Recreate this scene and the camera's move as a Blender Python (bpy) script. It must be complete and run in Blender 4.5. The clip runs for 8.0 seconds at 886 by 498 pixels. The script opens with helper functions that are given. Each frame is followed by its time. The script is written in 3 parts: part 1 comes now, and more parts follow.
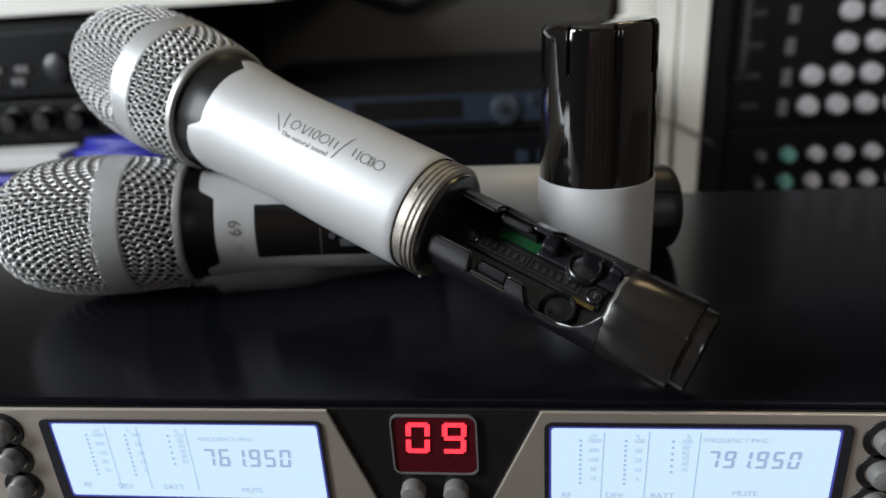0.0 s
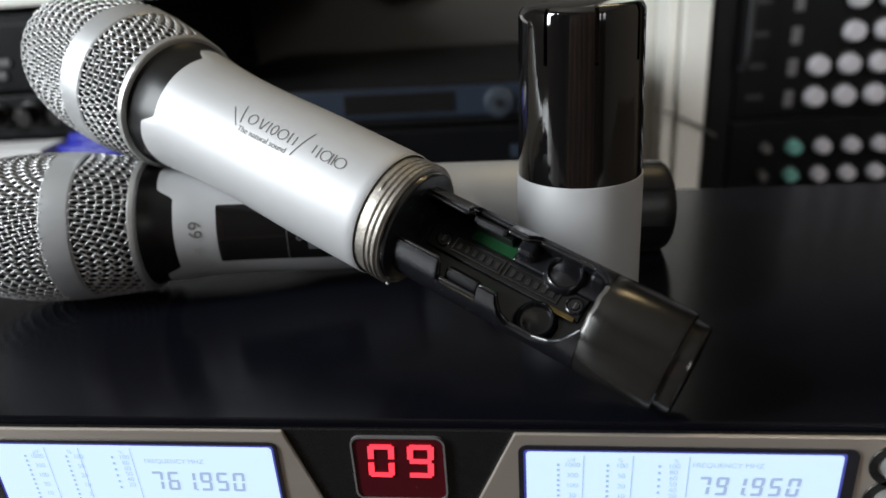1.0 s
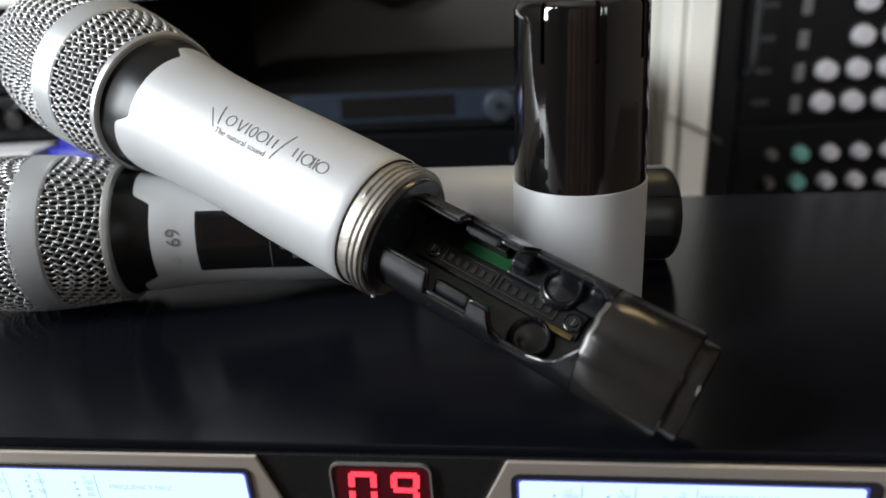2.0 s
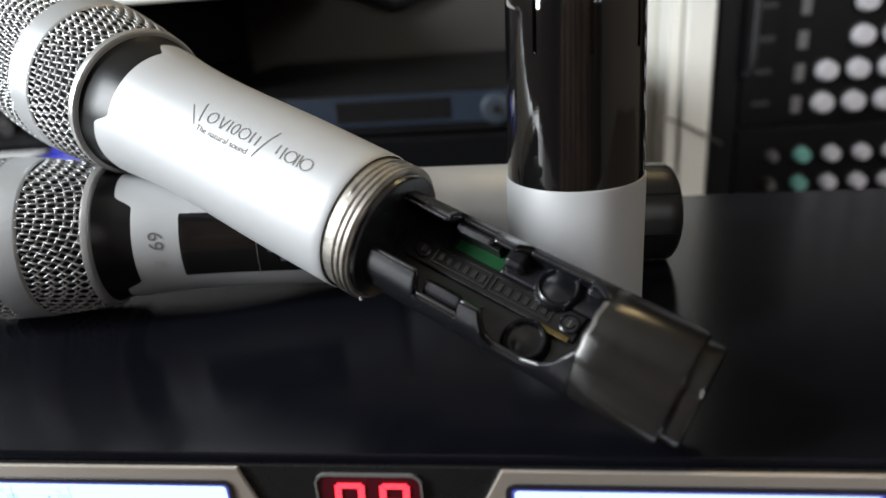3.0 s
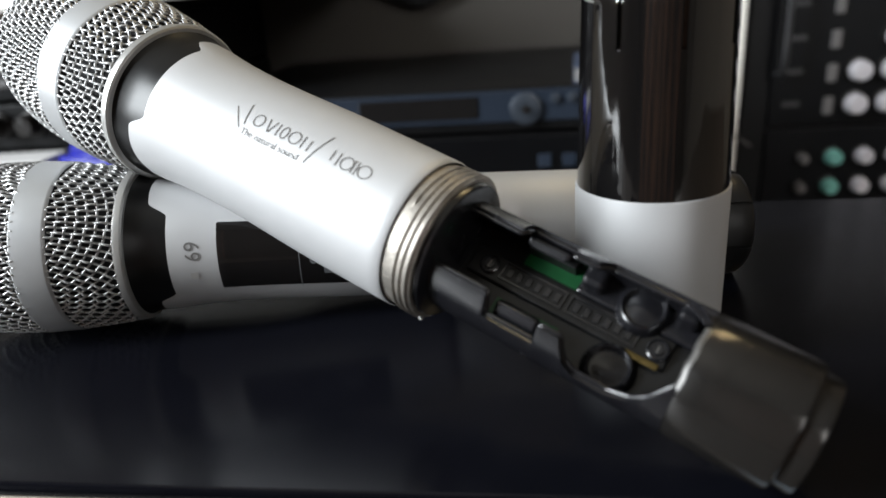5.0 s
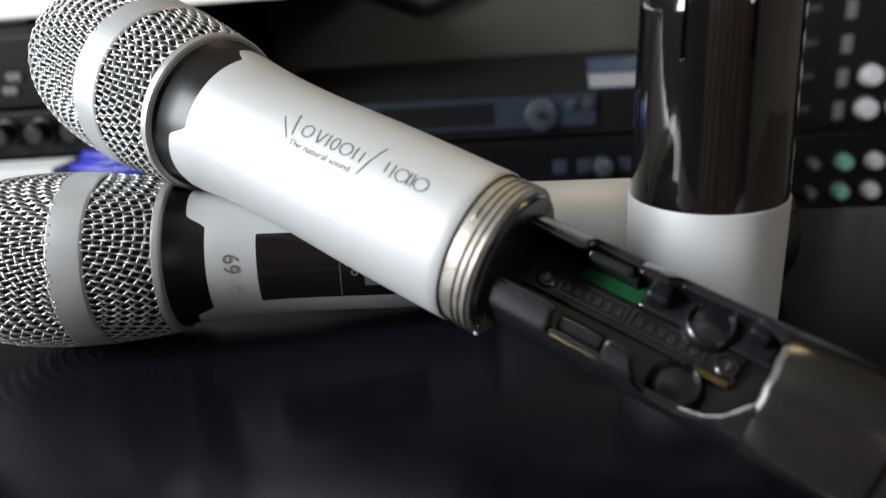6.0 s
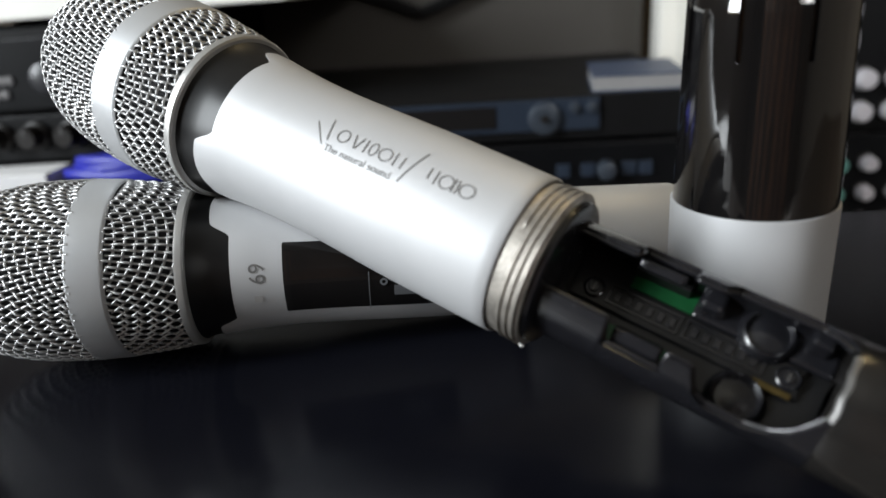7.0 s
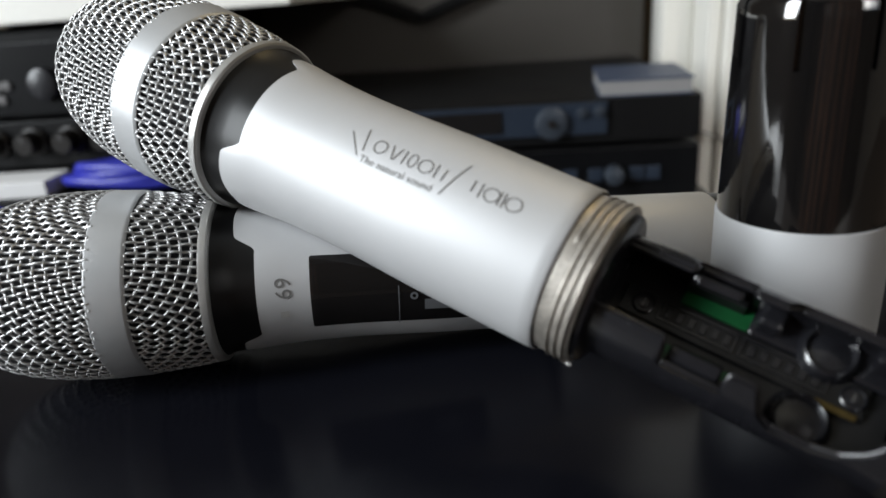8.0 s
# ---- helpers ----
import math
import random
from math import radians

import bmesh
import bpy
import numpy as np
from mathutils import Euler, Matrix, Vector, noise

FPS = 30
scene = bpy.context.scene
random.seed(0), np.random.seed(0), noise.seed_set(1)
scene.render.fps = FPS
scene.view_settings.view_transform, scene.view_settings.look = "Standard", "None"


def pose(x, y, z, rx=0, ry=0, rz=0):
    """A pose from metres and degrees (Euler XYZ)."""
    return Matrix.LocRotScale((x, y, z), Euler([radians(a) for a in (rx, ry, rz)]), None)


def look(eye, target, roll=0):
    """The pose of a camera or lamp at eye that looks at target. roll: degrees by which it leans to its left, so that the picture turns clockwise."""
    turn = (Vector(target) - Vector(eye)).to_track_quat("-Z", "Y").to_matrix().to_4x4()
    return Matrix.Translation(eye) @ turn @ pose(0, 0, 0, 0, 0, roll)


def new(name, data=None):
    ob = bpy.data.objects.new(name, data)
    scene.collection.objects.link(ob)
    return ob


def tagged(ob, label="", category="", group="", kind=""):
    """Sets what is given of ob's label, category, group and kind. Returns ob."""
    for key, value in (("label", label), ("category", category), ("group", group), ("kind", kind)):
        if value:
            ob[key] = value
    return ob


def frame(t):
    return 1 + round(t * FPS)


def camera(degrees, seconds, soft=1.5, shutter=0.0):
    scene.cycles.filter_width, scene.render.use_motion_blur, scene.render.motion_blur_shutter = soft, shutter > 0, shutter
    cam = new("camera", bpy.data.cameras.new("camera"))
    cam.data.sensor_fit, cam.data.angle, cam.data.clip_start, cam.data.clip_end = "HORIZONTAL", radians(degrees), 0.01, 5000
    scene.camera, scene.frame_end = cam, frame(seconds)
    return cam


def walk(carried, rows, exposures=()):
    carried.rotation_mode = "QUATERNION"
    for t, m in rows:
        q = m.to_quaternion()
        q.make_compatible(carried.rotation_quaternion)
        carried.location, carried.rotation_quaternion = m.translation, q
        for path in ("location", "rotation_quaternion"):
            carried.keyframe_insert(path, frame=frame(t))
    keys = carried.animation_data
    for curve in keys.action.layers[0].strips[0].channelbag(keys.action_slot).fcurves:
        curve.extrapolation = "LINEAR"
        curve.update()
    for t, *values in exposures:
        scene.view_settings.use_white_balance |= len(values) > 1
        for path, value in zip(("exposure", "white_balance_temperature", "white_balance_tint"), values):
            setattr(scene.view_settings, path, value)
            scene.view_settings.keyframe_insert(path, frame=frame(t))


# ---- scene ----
cam = camera(66.2, 8.0)
cam.data.dof.use_dof = True
cam.data.dof.focus_distance = 0.186
cam.data.dof.aperture_fstop = 9.2
# seconds, eye, yaw, pitch, lean (degrees)
PATH = [
    (0, (-0.02559, -0.21601, 0.11205), 6.781, -22.300, -3.711),
    (0.5, (-0.02223, -0.20691, 0.10968), 6.989, -22.593, -3.933),
    (1, (-0.01693, -0.19870, 0.10814), 7.362, -22.838, -4.084),
    (2.5, (-0.01431, -0.18222, 0.10208), 7.670, -22.038, -3.903),
    (3, (-0.01314, -0.17976, 0.09963), 7.674, -21.773, -4.476),
    (3.5, (-0.01286, -0.17661, 0.09827), 7.940, -22.013, -4.636),
    (4, (-0.01624, -0.17214, 0.09869), 8.207, -22.052, -4.536),
    (4.5, (-0.02185, -0.16891, 0.09840), 8.397, -21.969, -4.474),
    (6, (-0.04226, -0.16406, 0.10024), 8.068, -21.422, -4.527),
    (6.5, (-0.04798, -0.16305, 0.10056), 7.476, -21.376, -4.465),
    (7, (-0.05576, -0.16004, 0.10036), 6.696, -21.216, -4.345),
    (7.5, (-0.06276, -0.15583, 0.09946), 6.152, -21.070, -4.520),
    (8, (-0.06722, -0.15446, 0.10139), 5.892, -21.014, -4.313),
]


def aim(eye, yaw, pitch, lean):
    y, p = radians(yaw), radians(pitch)
    way = Vector((-math.sin(y) * math.cos(p), math.cos(y) * math.cos(p), math.sin(p)))
    return look(eye, Vector(eye) + way, lean)


walk(cam, [(t, aim(e, y, p, r)) for t, e, y, p, r in PATH],
     [(0.0, -0.44), (1.0, -0.31), (2.5, 0.02), (3.5, 0.12), (4.5, 0.18), (6.5, 0.07), (8.0, -0.23)])

# ---- light ----
world = bpy.data.worlds.new("world")
scene.world = world
world.use_nodes = True
sky = world.node_tree.nodes.new("ShaderNodeTexSky")
sky.sky_type, sky.sun_disc = "NISHITA", False
sky.sun_elevation, sky.sun_rotation = radians(35), radians(250)
world.node_tree.nodes["Background"].inputs["Strength"].default_value = 0.1
world.node_tree.links.new(sky.outputs[0], world.node_tree.nodes["Background"].inputs[0])
scene.view_settings.exposure = 0.0


def area(name, m, sx, sy, watts, colour, spread=180):
    la = bpy.data.lights.new(name, "AREA")
    la.shape, la.size, la.size_y, la.energy, la.color = "RECTANGLE", sx, sy, watts, colour
    la.spread = radians(spread)
    ob = new(name, la)
    ob.matrix_world = m
    return ob


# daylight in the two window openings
area("window_daylight", look((-1.47, -0.62, 0.71), (0, -0.05, 0.06)), 0.36, 1.12, 50, (0.90, 0.96, 1.0))
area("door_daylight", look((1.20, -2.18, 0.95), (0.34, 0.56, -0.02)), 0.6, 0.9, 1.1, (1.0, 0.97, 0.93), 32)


# a warm lamp at the ceiling behind the stacked gear
area("ceiling_lamp_light", pose(0.62, 0.86, 1.690, 0, 0, 32), 0.62, 0.05, 4.6, (1.0, 0.76, 0.40), 170)


# ---- materials ----
def mat(name, base, rough=0.5, metal=0.0, vary=0.12, scale=40.0, bump=0.0, bump_scale=400.0, stretch=(1, 1, 1), coat=0.0,
        rough_vary=0.08, emit=None, strength=0.0, spec=0.5, clear=0.0):
    m = bpy.data.materials.new(name)
    m.use_nodes = True
    nt = m.node_tree
    b = nt.nodes["Principled BSDF"]
    co = nt.nodes.new("ShaderNodeTexCoord")
    mp = nt.nodes.new("ShaderNodeMapping")
    mp.inputs["Scale"].default_value = stretch
    nt.links.new(co.outputs["Object"], mp.inputs[0])
    n1 = nt.nodes.new("ShaderNodeTexNoise")
    n1.inputs["Scale"].default_value, n1.inputs["Detail"].default_value = scale, 5.0
    nt.links.new(mp.outputs[0], n1.inputs["Vector"])
    n2 = nt.nodes.new("ShaderNodeTexNoise")
    n2.inputs["Scale"].default_value, n2.inputs["Detail"].default_value = bump_scale, 3.0
    nt.links.new(mp.outputs[0], n2.inputs["Vector"])
    mix = nt.nodes.new("ShaderNodeMix")
    mix.data_type = "RGBA"
    lo = [c * (1 - vary) for c in base]
    hi = [min(1, c * (1 + vary)) for c in base]
    mix.inputs["A"].default_value, mix.inputs["B"].default_value = (*lo, 1), (*hi, 1)
    av = nt.nodes.new("ShaderNodeMath")
    av.operation = "MULTIPLY_ADD"
    av.inputs[1].default_value = 0.35
    nt.links.new(n2.outputs[0], av.inputs[0])
    sc = nt.nodes.new("ShaderNodeMath")
    sc.operation = "MULTIPLY"
    sc.inputs[1].default_value = 0.65
    nt.links.new(n1.outputs[0], sc.inputs[0])
    nt.links.new(sc.outputs[0], av.inputs[2])
    nt.links.new(av.outputs[0], mix.inputs["Factor"])
    nt.links.new(mix.outputs["Result"], b.inputs["Base Color"])
    rr = nt.nodes.new("ShaderNodeMapRange")
    rr.inputs["To Min"].default_value = max(0.02, rough - rough_vary)
    rr.inputs["To Max"].default_value = min(1, rough + rough_vary)
    nt.links.new(av.outputs[0], rr.inputs[0])
    nt.links.new(rr.outputs[0], b.inputs["Roughness"])
    b.inputs["Metallic"].default_value = metal
    b.inputs["Specular IOR Level"].default_value = spec
    b.inputs["Coat Weight"].default_value = coat
    b.inputs["Transmission Weight"].default_value = clear
    if bump:
        bp = nt.nodes.new("ShaderNodeBump")
        bp.inputs["Strength"].default_value, bp.inputs["Distance"].default_value = bump, 0.0002
        nt.links.new(n2.outputs[0], bp.inputs["Height"])
        nt.links.new(bp.outputs[0], b.inputs["Normal"])
    if emit:
        b.inputs["Emission Color"].default_value = (*emit, 1)
        b.inputs["Emission Strength"].default_value = strength
    return m


SILVER = mat("silver_paint", (0.61, 0.615, 0.625), 0.54, 0.32, 0.04, 120, 0.06, 6000, rough_vary=0.04)
BAND = mat("silver_band", (0.57, 0.58, 0.59), 0.44, 0.38, 0.05, 150, 0.05, 5000)
WIRE = mat("steel_wire", (0.54, 0.54, 0.54), 0.42, 0.68, 0.12, 300, 0.0, 3000)
FOAM = mat("dark_foam", (0.012, 0.012, 0.013), 0.95, 0.0, 0.4, 900, 0.5, 3000)
COLLAR = mat("black_collar", (0.008, 0.008, 0.0085), 0.36, 0.0, 0.2, 200, 0.05, 5000, spec=0.38)
RINGM = mat("collar_metal", (0.50, 0.495, 0.48), 0.40, 0.55, 0.08, 200)
THREAD = mat("worn_thread", (0.43, 0.40, 0.36), 0.46, 0.75, 0.75, 260, 0.45, 1200, rough_vary=0.10)
TUBE = mat("black_compartment", (0.011, 0.011, 0.0135), 0.25, 0.15, 0.3, 220, 0.10, 2500, rough_vary=0.09, spec=0.9)
TAILM = mat("turned_black_metal", (0.026, 0.024, 0.0225), 0.19, 0.45, 0.4, 160, 0.12, 700, stretch=(7, 1, 1), rough_vary=0.06, spec=0.8)
FLOORM = mat("compartment_floor", (0.008, 0.008, 0.0085), 0.34, 0.0, 0.3, 220, 0.10, 2500)
WORN = mat("bare_edge", (0.20, 0.195, 0.19), 0.45, 0.8, 0.3, 500)
GREEN = mat("green_circuit", (0.003, 0.068, 0.018), 0.42, 0.0, 0.35, 600, 0.1, 2500)
BRASS = mat("brass_contact", (0.20, 0.15, 0.06), 0.4, 1.0, 0.3, 400)
CAP = mat("gloss_black", (0.0055, 0.0052, 0.0055), 0.07, 0.0, 0.3, 160, 0.7, 420, stretch=(0.02, 1, 1), rough_vary=0.04, spec=1.0, coat=1.0)
SCREENM = mat("dark_screen", (0.012, 0.011, 0.011), 0.08, 0.0, 0.2, 100, rough_vary=0.02)
LINE = mat("screen_print", (0.15, 0.155, 0.165), 0.5)
INK = mat("grey_ink", (0.17, 0.165, 0.16), 0.7, 0.0, 0.1, 500)
TOPM = mat("black_top", (0.0046, 0.0049, 0.0076), 0.19, 0.0, 0.3, 60, 0.04, 2500, rough_vary=0.06, spec=0.22)
PLATE = mat("black_plate", (0.010, 0.010, 0.011), 0.28, 0.0, 0.3, 90, 0.04, 2500)
BEZEL = mat("brushed_bezel", (0.70, 0.63, 0.56), 0.36, 0.75, 0.10, 90, 0.12, 900, stretch=(0.05, 1, 1))
FRAMEM = mat("dark_frame", (0.020, 0.020, 0.026), 0.25, 0.0, 0.2, 100)
LCD = mat("backlit_screen", (0.30, 0.36, 0.42), 0.2, 0.0, 0.03, 30, emit=(0.63, 0.84, 1.0), strength=1.08)
SEG = mat("liquid_segments", (0.10, 0.12, 0.2), 0.4, emit=(0.40, 0.52, 0.74), strength=1.05)
SEGF = mat("liquid_faint", (0.10, 0.12, 0.2), 0.4, emit=(0.40, 0.55, 0.82), strength=1.0)
LCDEDGE = mat("screen_rim_glow", (0.05, 0.05, 0.2), 0.4, emit=(0.10, 0.12, 0.75), strength=0.5)
REDSEG = mat("red_segments", (0.3, 0.02, 0.02), 0.4, emit=(1.0, 0.035, 0.06), strength=2.4)
REDBACK = mat("red_backing", (0.075, 0.004, 0.009), 0.25, 0.0, 0.2, 300)
BUTTON = mat("grey_button", (0.20, 0.195, 0.19), 0.4, 0.1, 0.1, 200)
RIMM = mat("window_rim", (0.22, 0.21, 0.21), 0.2, 0.3, 0.1, 200)
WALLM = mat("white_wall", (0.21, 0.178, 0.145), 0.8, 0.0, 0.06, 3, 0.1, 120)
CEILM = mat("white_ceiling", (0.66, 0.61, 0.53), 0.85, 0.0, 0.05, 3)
FLOORW = mat("floor_tiles", (0.18, 0.16, 0.14), 0.5, 0.0, 0.2, 4)
WOOD = mat("brown_wood", (0.26, 0.13, 0.075), 0.42, 0.0, 0.35, 9, 0.1, 120, stretch=(6, 6, 0.6))
DESKM = mat("dark_desk", (0.06, 0.045, 0.035), 0.45, 0.0, 0.3, 12, stretch=(1, 8, 1))
POSTM = mat("cream_paint", (0.88, 0.86, 0.80), 0.5, 0.0, 0.08, 9, 0.08, 200)
GEAR = mat("gear_black", (0.005, 0.005, 0.0055), 0.45, 0.0, 0.3, 30, 0.08, 1200, spec=0.16)
GEARF = mat("gear_face", (0.0035, 0.0037, 0.0045), 0.38, 0.0, 0.3, 40, spec=0.16)
BLUEF = mat("blue_grey_face", (0.020, 0.029, 0.046), 0.35, 0.1, 0.15, 30)
DIAL = mat("pale_dial", (0.042, 0.052, 0.068), 0.4, 0.3, 0.15, 100)
KNOBW = mat("white_knob", (0.52, 0.50, 0.53), 0.45, 0.0, 0.08, 80)
KNOBG = mat("green_knob", (0.15, 0.38, 0.33), 0.45, 0.0, 0.08, 80)
KNOBD = mat("dim_button", (0.11, 0.105, 0.105), 0.5, 0.0, 0.1, 80)
DIMM = mat("dim_grey", (0.022, 0.022, 0.024), 0.5, 0.1, 0.1, 80)
KNOBK = mat("black_knob", (0.011, 0.009, 0.008), 0.45, 0.0, 0.2, 80, spec=0.3)
BLUE = mat("blue_cable", (0.025, 0.03, 0.36), 0.42, 0.0, 0.15, 60)
PAPER = mat("white_paper", (0.72, 0.71, 0.70), 0.7, 0.0, 0.06, 40)
BOOK = mat("blue_cover", (0.040, 0.060, 0.115), 0.45, 0.0, 0.2, 40)
TVM = mat("tv_back", (0.068, 0.063, 0.057), 0.5, 0.0, 0.2, 6, 0.06, 900, spec=0.25)


# ---- mesh helpers ----
def mesh(name, verts, faces, smooth=False):
    me = bpy.data.meshes.new(name)
    me.from_pydata([tuple(v) for v in verts], [], faces)
    if smooth:
        me.polygons.foreach_set("use_smooth", [True] * len(me.polygons))
    me.update()
    return me


def part(name, me, material, parent=None, label="", m=None):
    if isinstance(me, bmesh.types.BMesh):
        bm, me = me, bpy.data.meshes.new(name)
        bm.to_mesh(me)
        bm.free()
    if not me.materials:
        me.materials.append(material)
    ob = new(name, me)
    if parent is not None:
        ob.parent = parent
    if m is not None:
        ob.matrix_basis = m
    if label:
        ob["label"] = label
    return ob


def thing(name, m, label, category, group="", kind=""):
    ob = new(name)
    ob.empty_display_size = 0.01
    ob.matrix_world = m
    return tagged(ob, label, category, group, kind)


def box(x0, x1, y0, y1, z0, z1, bevel=0.0, seg=2):
    bm = bmesh.new()
    bmesh.ops.create_cube(bm, size=1)
    for v in bm.verts:
        v.co = Vector(((x0 + x1) / 2 + v.co.x * (x1 - x0), (y0 + y1) / 2 + v.co.y * (y1 - y0), (z0 + z1) / 2 + v.co.z * (z1 - z0)))
    if bevel:
        bmesh.ops.bevel(bm, geom=bm.edges[:], offset=bevel, segments=seg, affect="EDGES", profile=0.5)
    return bm


def lathe(prof, n=96, smooth=True, close=False):
    """Turns (x, r) points round the x axis."""
    vs, fs = [], []
    for x, r in prof:
        for k in range(n):
            a = 2 * math.pi * k / n
            vs.append((x, r * math.sin(a), r * math.cos(a)))
    for i in range(len(prof) - 1):
        for k in range(n):
            k2 = (k + 1) % n
            fs.append((i * n + k, i * n + k2, (i + 1) * n + k2, (i + 1) * n + k))
    if close:
        fs.append(tuple(range(n))[::-1])
        fs.append(tuple((len(prof) - 1) * n + k for k in range(n)))
    me = mesh("lathe", vs, fs, smooth)
    if smooth:
        me.set_sharp_from_angle(angle=radians(34))
    return me


def tube(points, r, n=8, closed=False):
    vs, fs = [], []
    m = len(points)
    for i, p in enumerate(points):
        a, b = points[(i - 1) % m if closed else max(i - 1, 0)], points[(i + 1) % m if closed else min(i + 1, m - 1)]
        d = (Vector(b) - Vector(a)).normalized()
        e1 = d.cross(Vector((0.1, 0.2, 1))).normalized()
        e2 = d.cross(e1)
        for q in range(n):
            t = 2 * math.pi * q / n
            vs.append(Vector(p) + (e1 * math.cos(t) + e2 * math.sin(t)) * r)
    for i in range(m if closed else m - 1):
        j = (i + 1) % m
        for q in range(n):
            fs.append((i * n + q, i * n + (q + 1) % n, j * n + (q + 1) % n, j * n + q))
    return mesh("tube", vs, fs, True)


def prism(pts, y0, y1, bevel=0.0):
    """Closed outline in x, z pushed from y0 to y1."""
    bm = bmesh.new()
    a = [bm.verts.new((x, y0, z)) for x, z in pts]
    f = bm.faces.new(a)
    r = bmesh.ops.extrude_face_region(bm, geom=[f])
    for v in r["geom"]:
        if isinstance(v, bmesh.types.BMVert):
            v.co.y = y1
    bmesh.ops.recalc_face_normals(bm, faces=bm.faces[:])
    if bevel:
        bmesh.ops.bevel(bm, geom=bm.edges[:], offset=bevel, segments=2, affect="EDGES", profile=0.5)
    return bm


def rounded(x0, x1, z0, z1, r, n=5):
    out = []
    for cx, cz, a0 in ((x1 - r, z1 - r, 0), (x0 + r, z1 - r, 90), (x0 + r, z0 + r, 180), (x1 - r, z0 + r, 270)):
        for k in range(n + 1):
            a = radians(a0 + 90 * k / n)
            out.append((cx + r * math.cos(a), cz + r * math.sin(a)))
    return out


def frame_ring(outer, inner, y0, y1):
    """A flat ring between two outlines of equal count, y0 the front."""
    n = len(outer)
    vs = [(x, y0, z) for x, z in outer] + [(x, y0, z) for x, z in inner] + [(x, y1, z) for x, z in inner] + [(x, y1, z) for x, z in outer]
    fs = []
    for k in range(n):
        j = (k + 1) % n
        for a in range(4):
            b = (a + 1) % 4
            fs.append((a * n + k, a * n + j, b * n + j, b * n + k))
    me = mesh("ring", vs, fs)
    bm = bmesh.new()
    bm.from_mesh(me)
    bmesh.ops.recalc_face_normals(bm, faces=bm.faces[:])
    return bm


def button(r, h, n=28):
    """A domed round button along x, its face at x = h."""
    return lathe([(0, r), (h * 0.7, r), (h * 0.92, r * 0.9), (h, r * 0.66), (h * 1.02, 0.0002)], n)


FACE_Y = Matrix(((0, 0, -1, 0), (-1, 0, 0, 0), (0, 1, 0, 0), (0, 0, 0, 1)))  # x axis to -y


def writing(text, size, align="CENTER"):
    cu = bpy.data.curves.new("writing", "FONT")
    cu.body, cu.size, cu.align_x, cu.align_y = text, size, align, "CENTER"
    ob = bpy.data.objects.new("writing", cu)
    scene.collection.objects.link(ob)
    bpy.context.view_layer.update()
    me = bpy.data.meshes.new_from_object(ob)
    bpy.data.objects.remove(ob)
    return [v.co.copy() for v in me.vertices], [tuple(p.vertices) for p in me.polygons]


def merge(pieces):
    vs, fs = [], []
    for v, f in pieces:
        k = len(vs)
        vs += [tuple(p) for p in v]
        fs += [tuple(i + k for i in q) for q in f]
    return vs, fs


def quad(x0, y0, x1, y1, slant=0.0, n=1):
    vs = []
    for k in range(n + 1):
        y = y0 + (y1 - y0) * k / n
        vs += [(x0 + slant * y, y, 0), (x1 + slant * y, y, 0)]
    return vs, [(2 * k, 2 * k + 1, 2 * k + 3, 2 * k + 2) for k in range(n)]


SEGMENTS = {"0": "abcdef", "1": "bc", "5": "afgcd", "6": "afgedc", "7": "abc", "9": "abcdfg"}


def seven(ch, w, h, t, slant=0.0, gap=0.0004):
    """The bars of a seven-segment figure, its lower left corner at 0, 0."""
    g = gap
    bars = {"a": (g, h - t, w - g, h), "d": (g, 0, w - g, t), "g": (g, h / 2 - t / 2, w - g, h / 2 + t / 2),
            "f": (0, h / 2 + g, t, h - g), "b": (w - t, h / 2 + g, w, h - g), "e": (0, g, t, h / 2 - g), "c": (w - t, g, w, h / 2 - g)}
    return merge([quad(*bars[s], slant) for s in SEGMENTS[ch]])


def flat(pieces, at, y):
    """Pieces drawn in x, y put upright on a face at that y."""
    vs, fs = merge(pieces)
    return [(v[0] + at[0], y, v[1] + at[1]) for v in vs], fs


# ---- the room ----
def structure(name, me, material, label, category="structure"):
    return tagged(part(name, me, material), label, category, kind="structure")


FLOOR_Z, CEIL_Z = -0.80, 1.75
structure("floor", box(-1.7, 1.7, -2.4, 1.3, FLOOR_Z - 0.1, FLOOR_Z), FLOORW, "brown-grey tiled floor of the small room", "floor")
structure("ceiling", box(-1.7, 1.7, -2.4, 1.3, CEIL_Z, CEIL_Z + 0.1), CEILM, "plain white painted ceiling", "ceiling")
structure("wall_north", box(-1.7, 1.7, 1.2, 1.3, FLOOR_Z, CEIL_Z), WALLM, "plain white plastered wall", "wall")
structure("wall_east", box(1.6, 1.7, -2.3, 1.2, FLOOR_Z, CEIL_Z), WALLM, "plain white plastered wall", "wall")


def wall_with_hole(name, along, at, u0, u1, h0, h1, v0, v1):
    """A wall 0.1 m thick with one opening from h0 to h1 and v0 to v1."""
    pieces = []
    for a0, a1, z0, z1 in ((u0, h0, FLOOR_Z, CEIL_Z), (h1, u1, FLOOR_Z, CEIL_Z), (h0, h1, FLOOR_Z, v0), (h0, h1, v1, CEIL_Z)):
        bm = box(at - 0.1, at, a0, a1, z0, z1) if along == "y" else box(a0, a1, at - 0.1, at, z0, z1)
        me = bpy.data.meshes.new("piece")
        bm.to_mesh(me)
        bm.free()
        pieces.append(([v.co.copy() for v in me.vertices], [tuple(p.vertices) for p in me.polygons]))
    vs, fs = merge(pieces)
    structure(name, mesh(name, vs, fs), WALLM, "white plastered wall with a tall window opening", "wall")


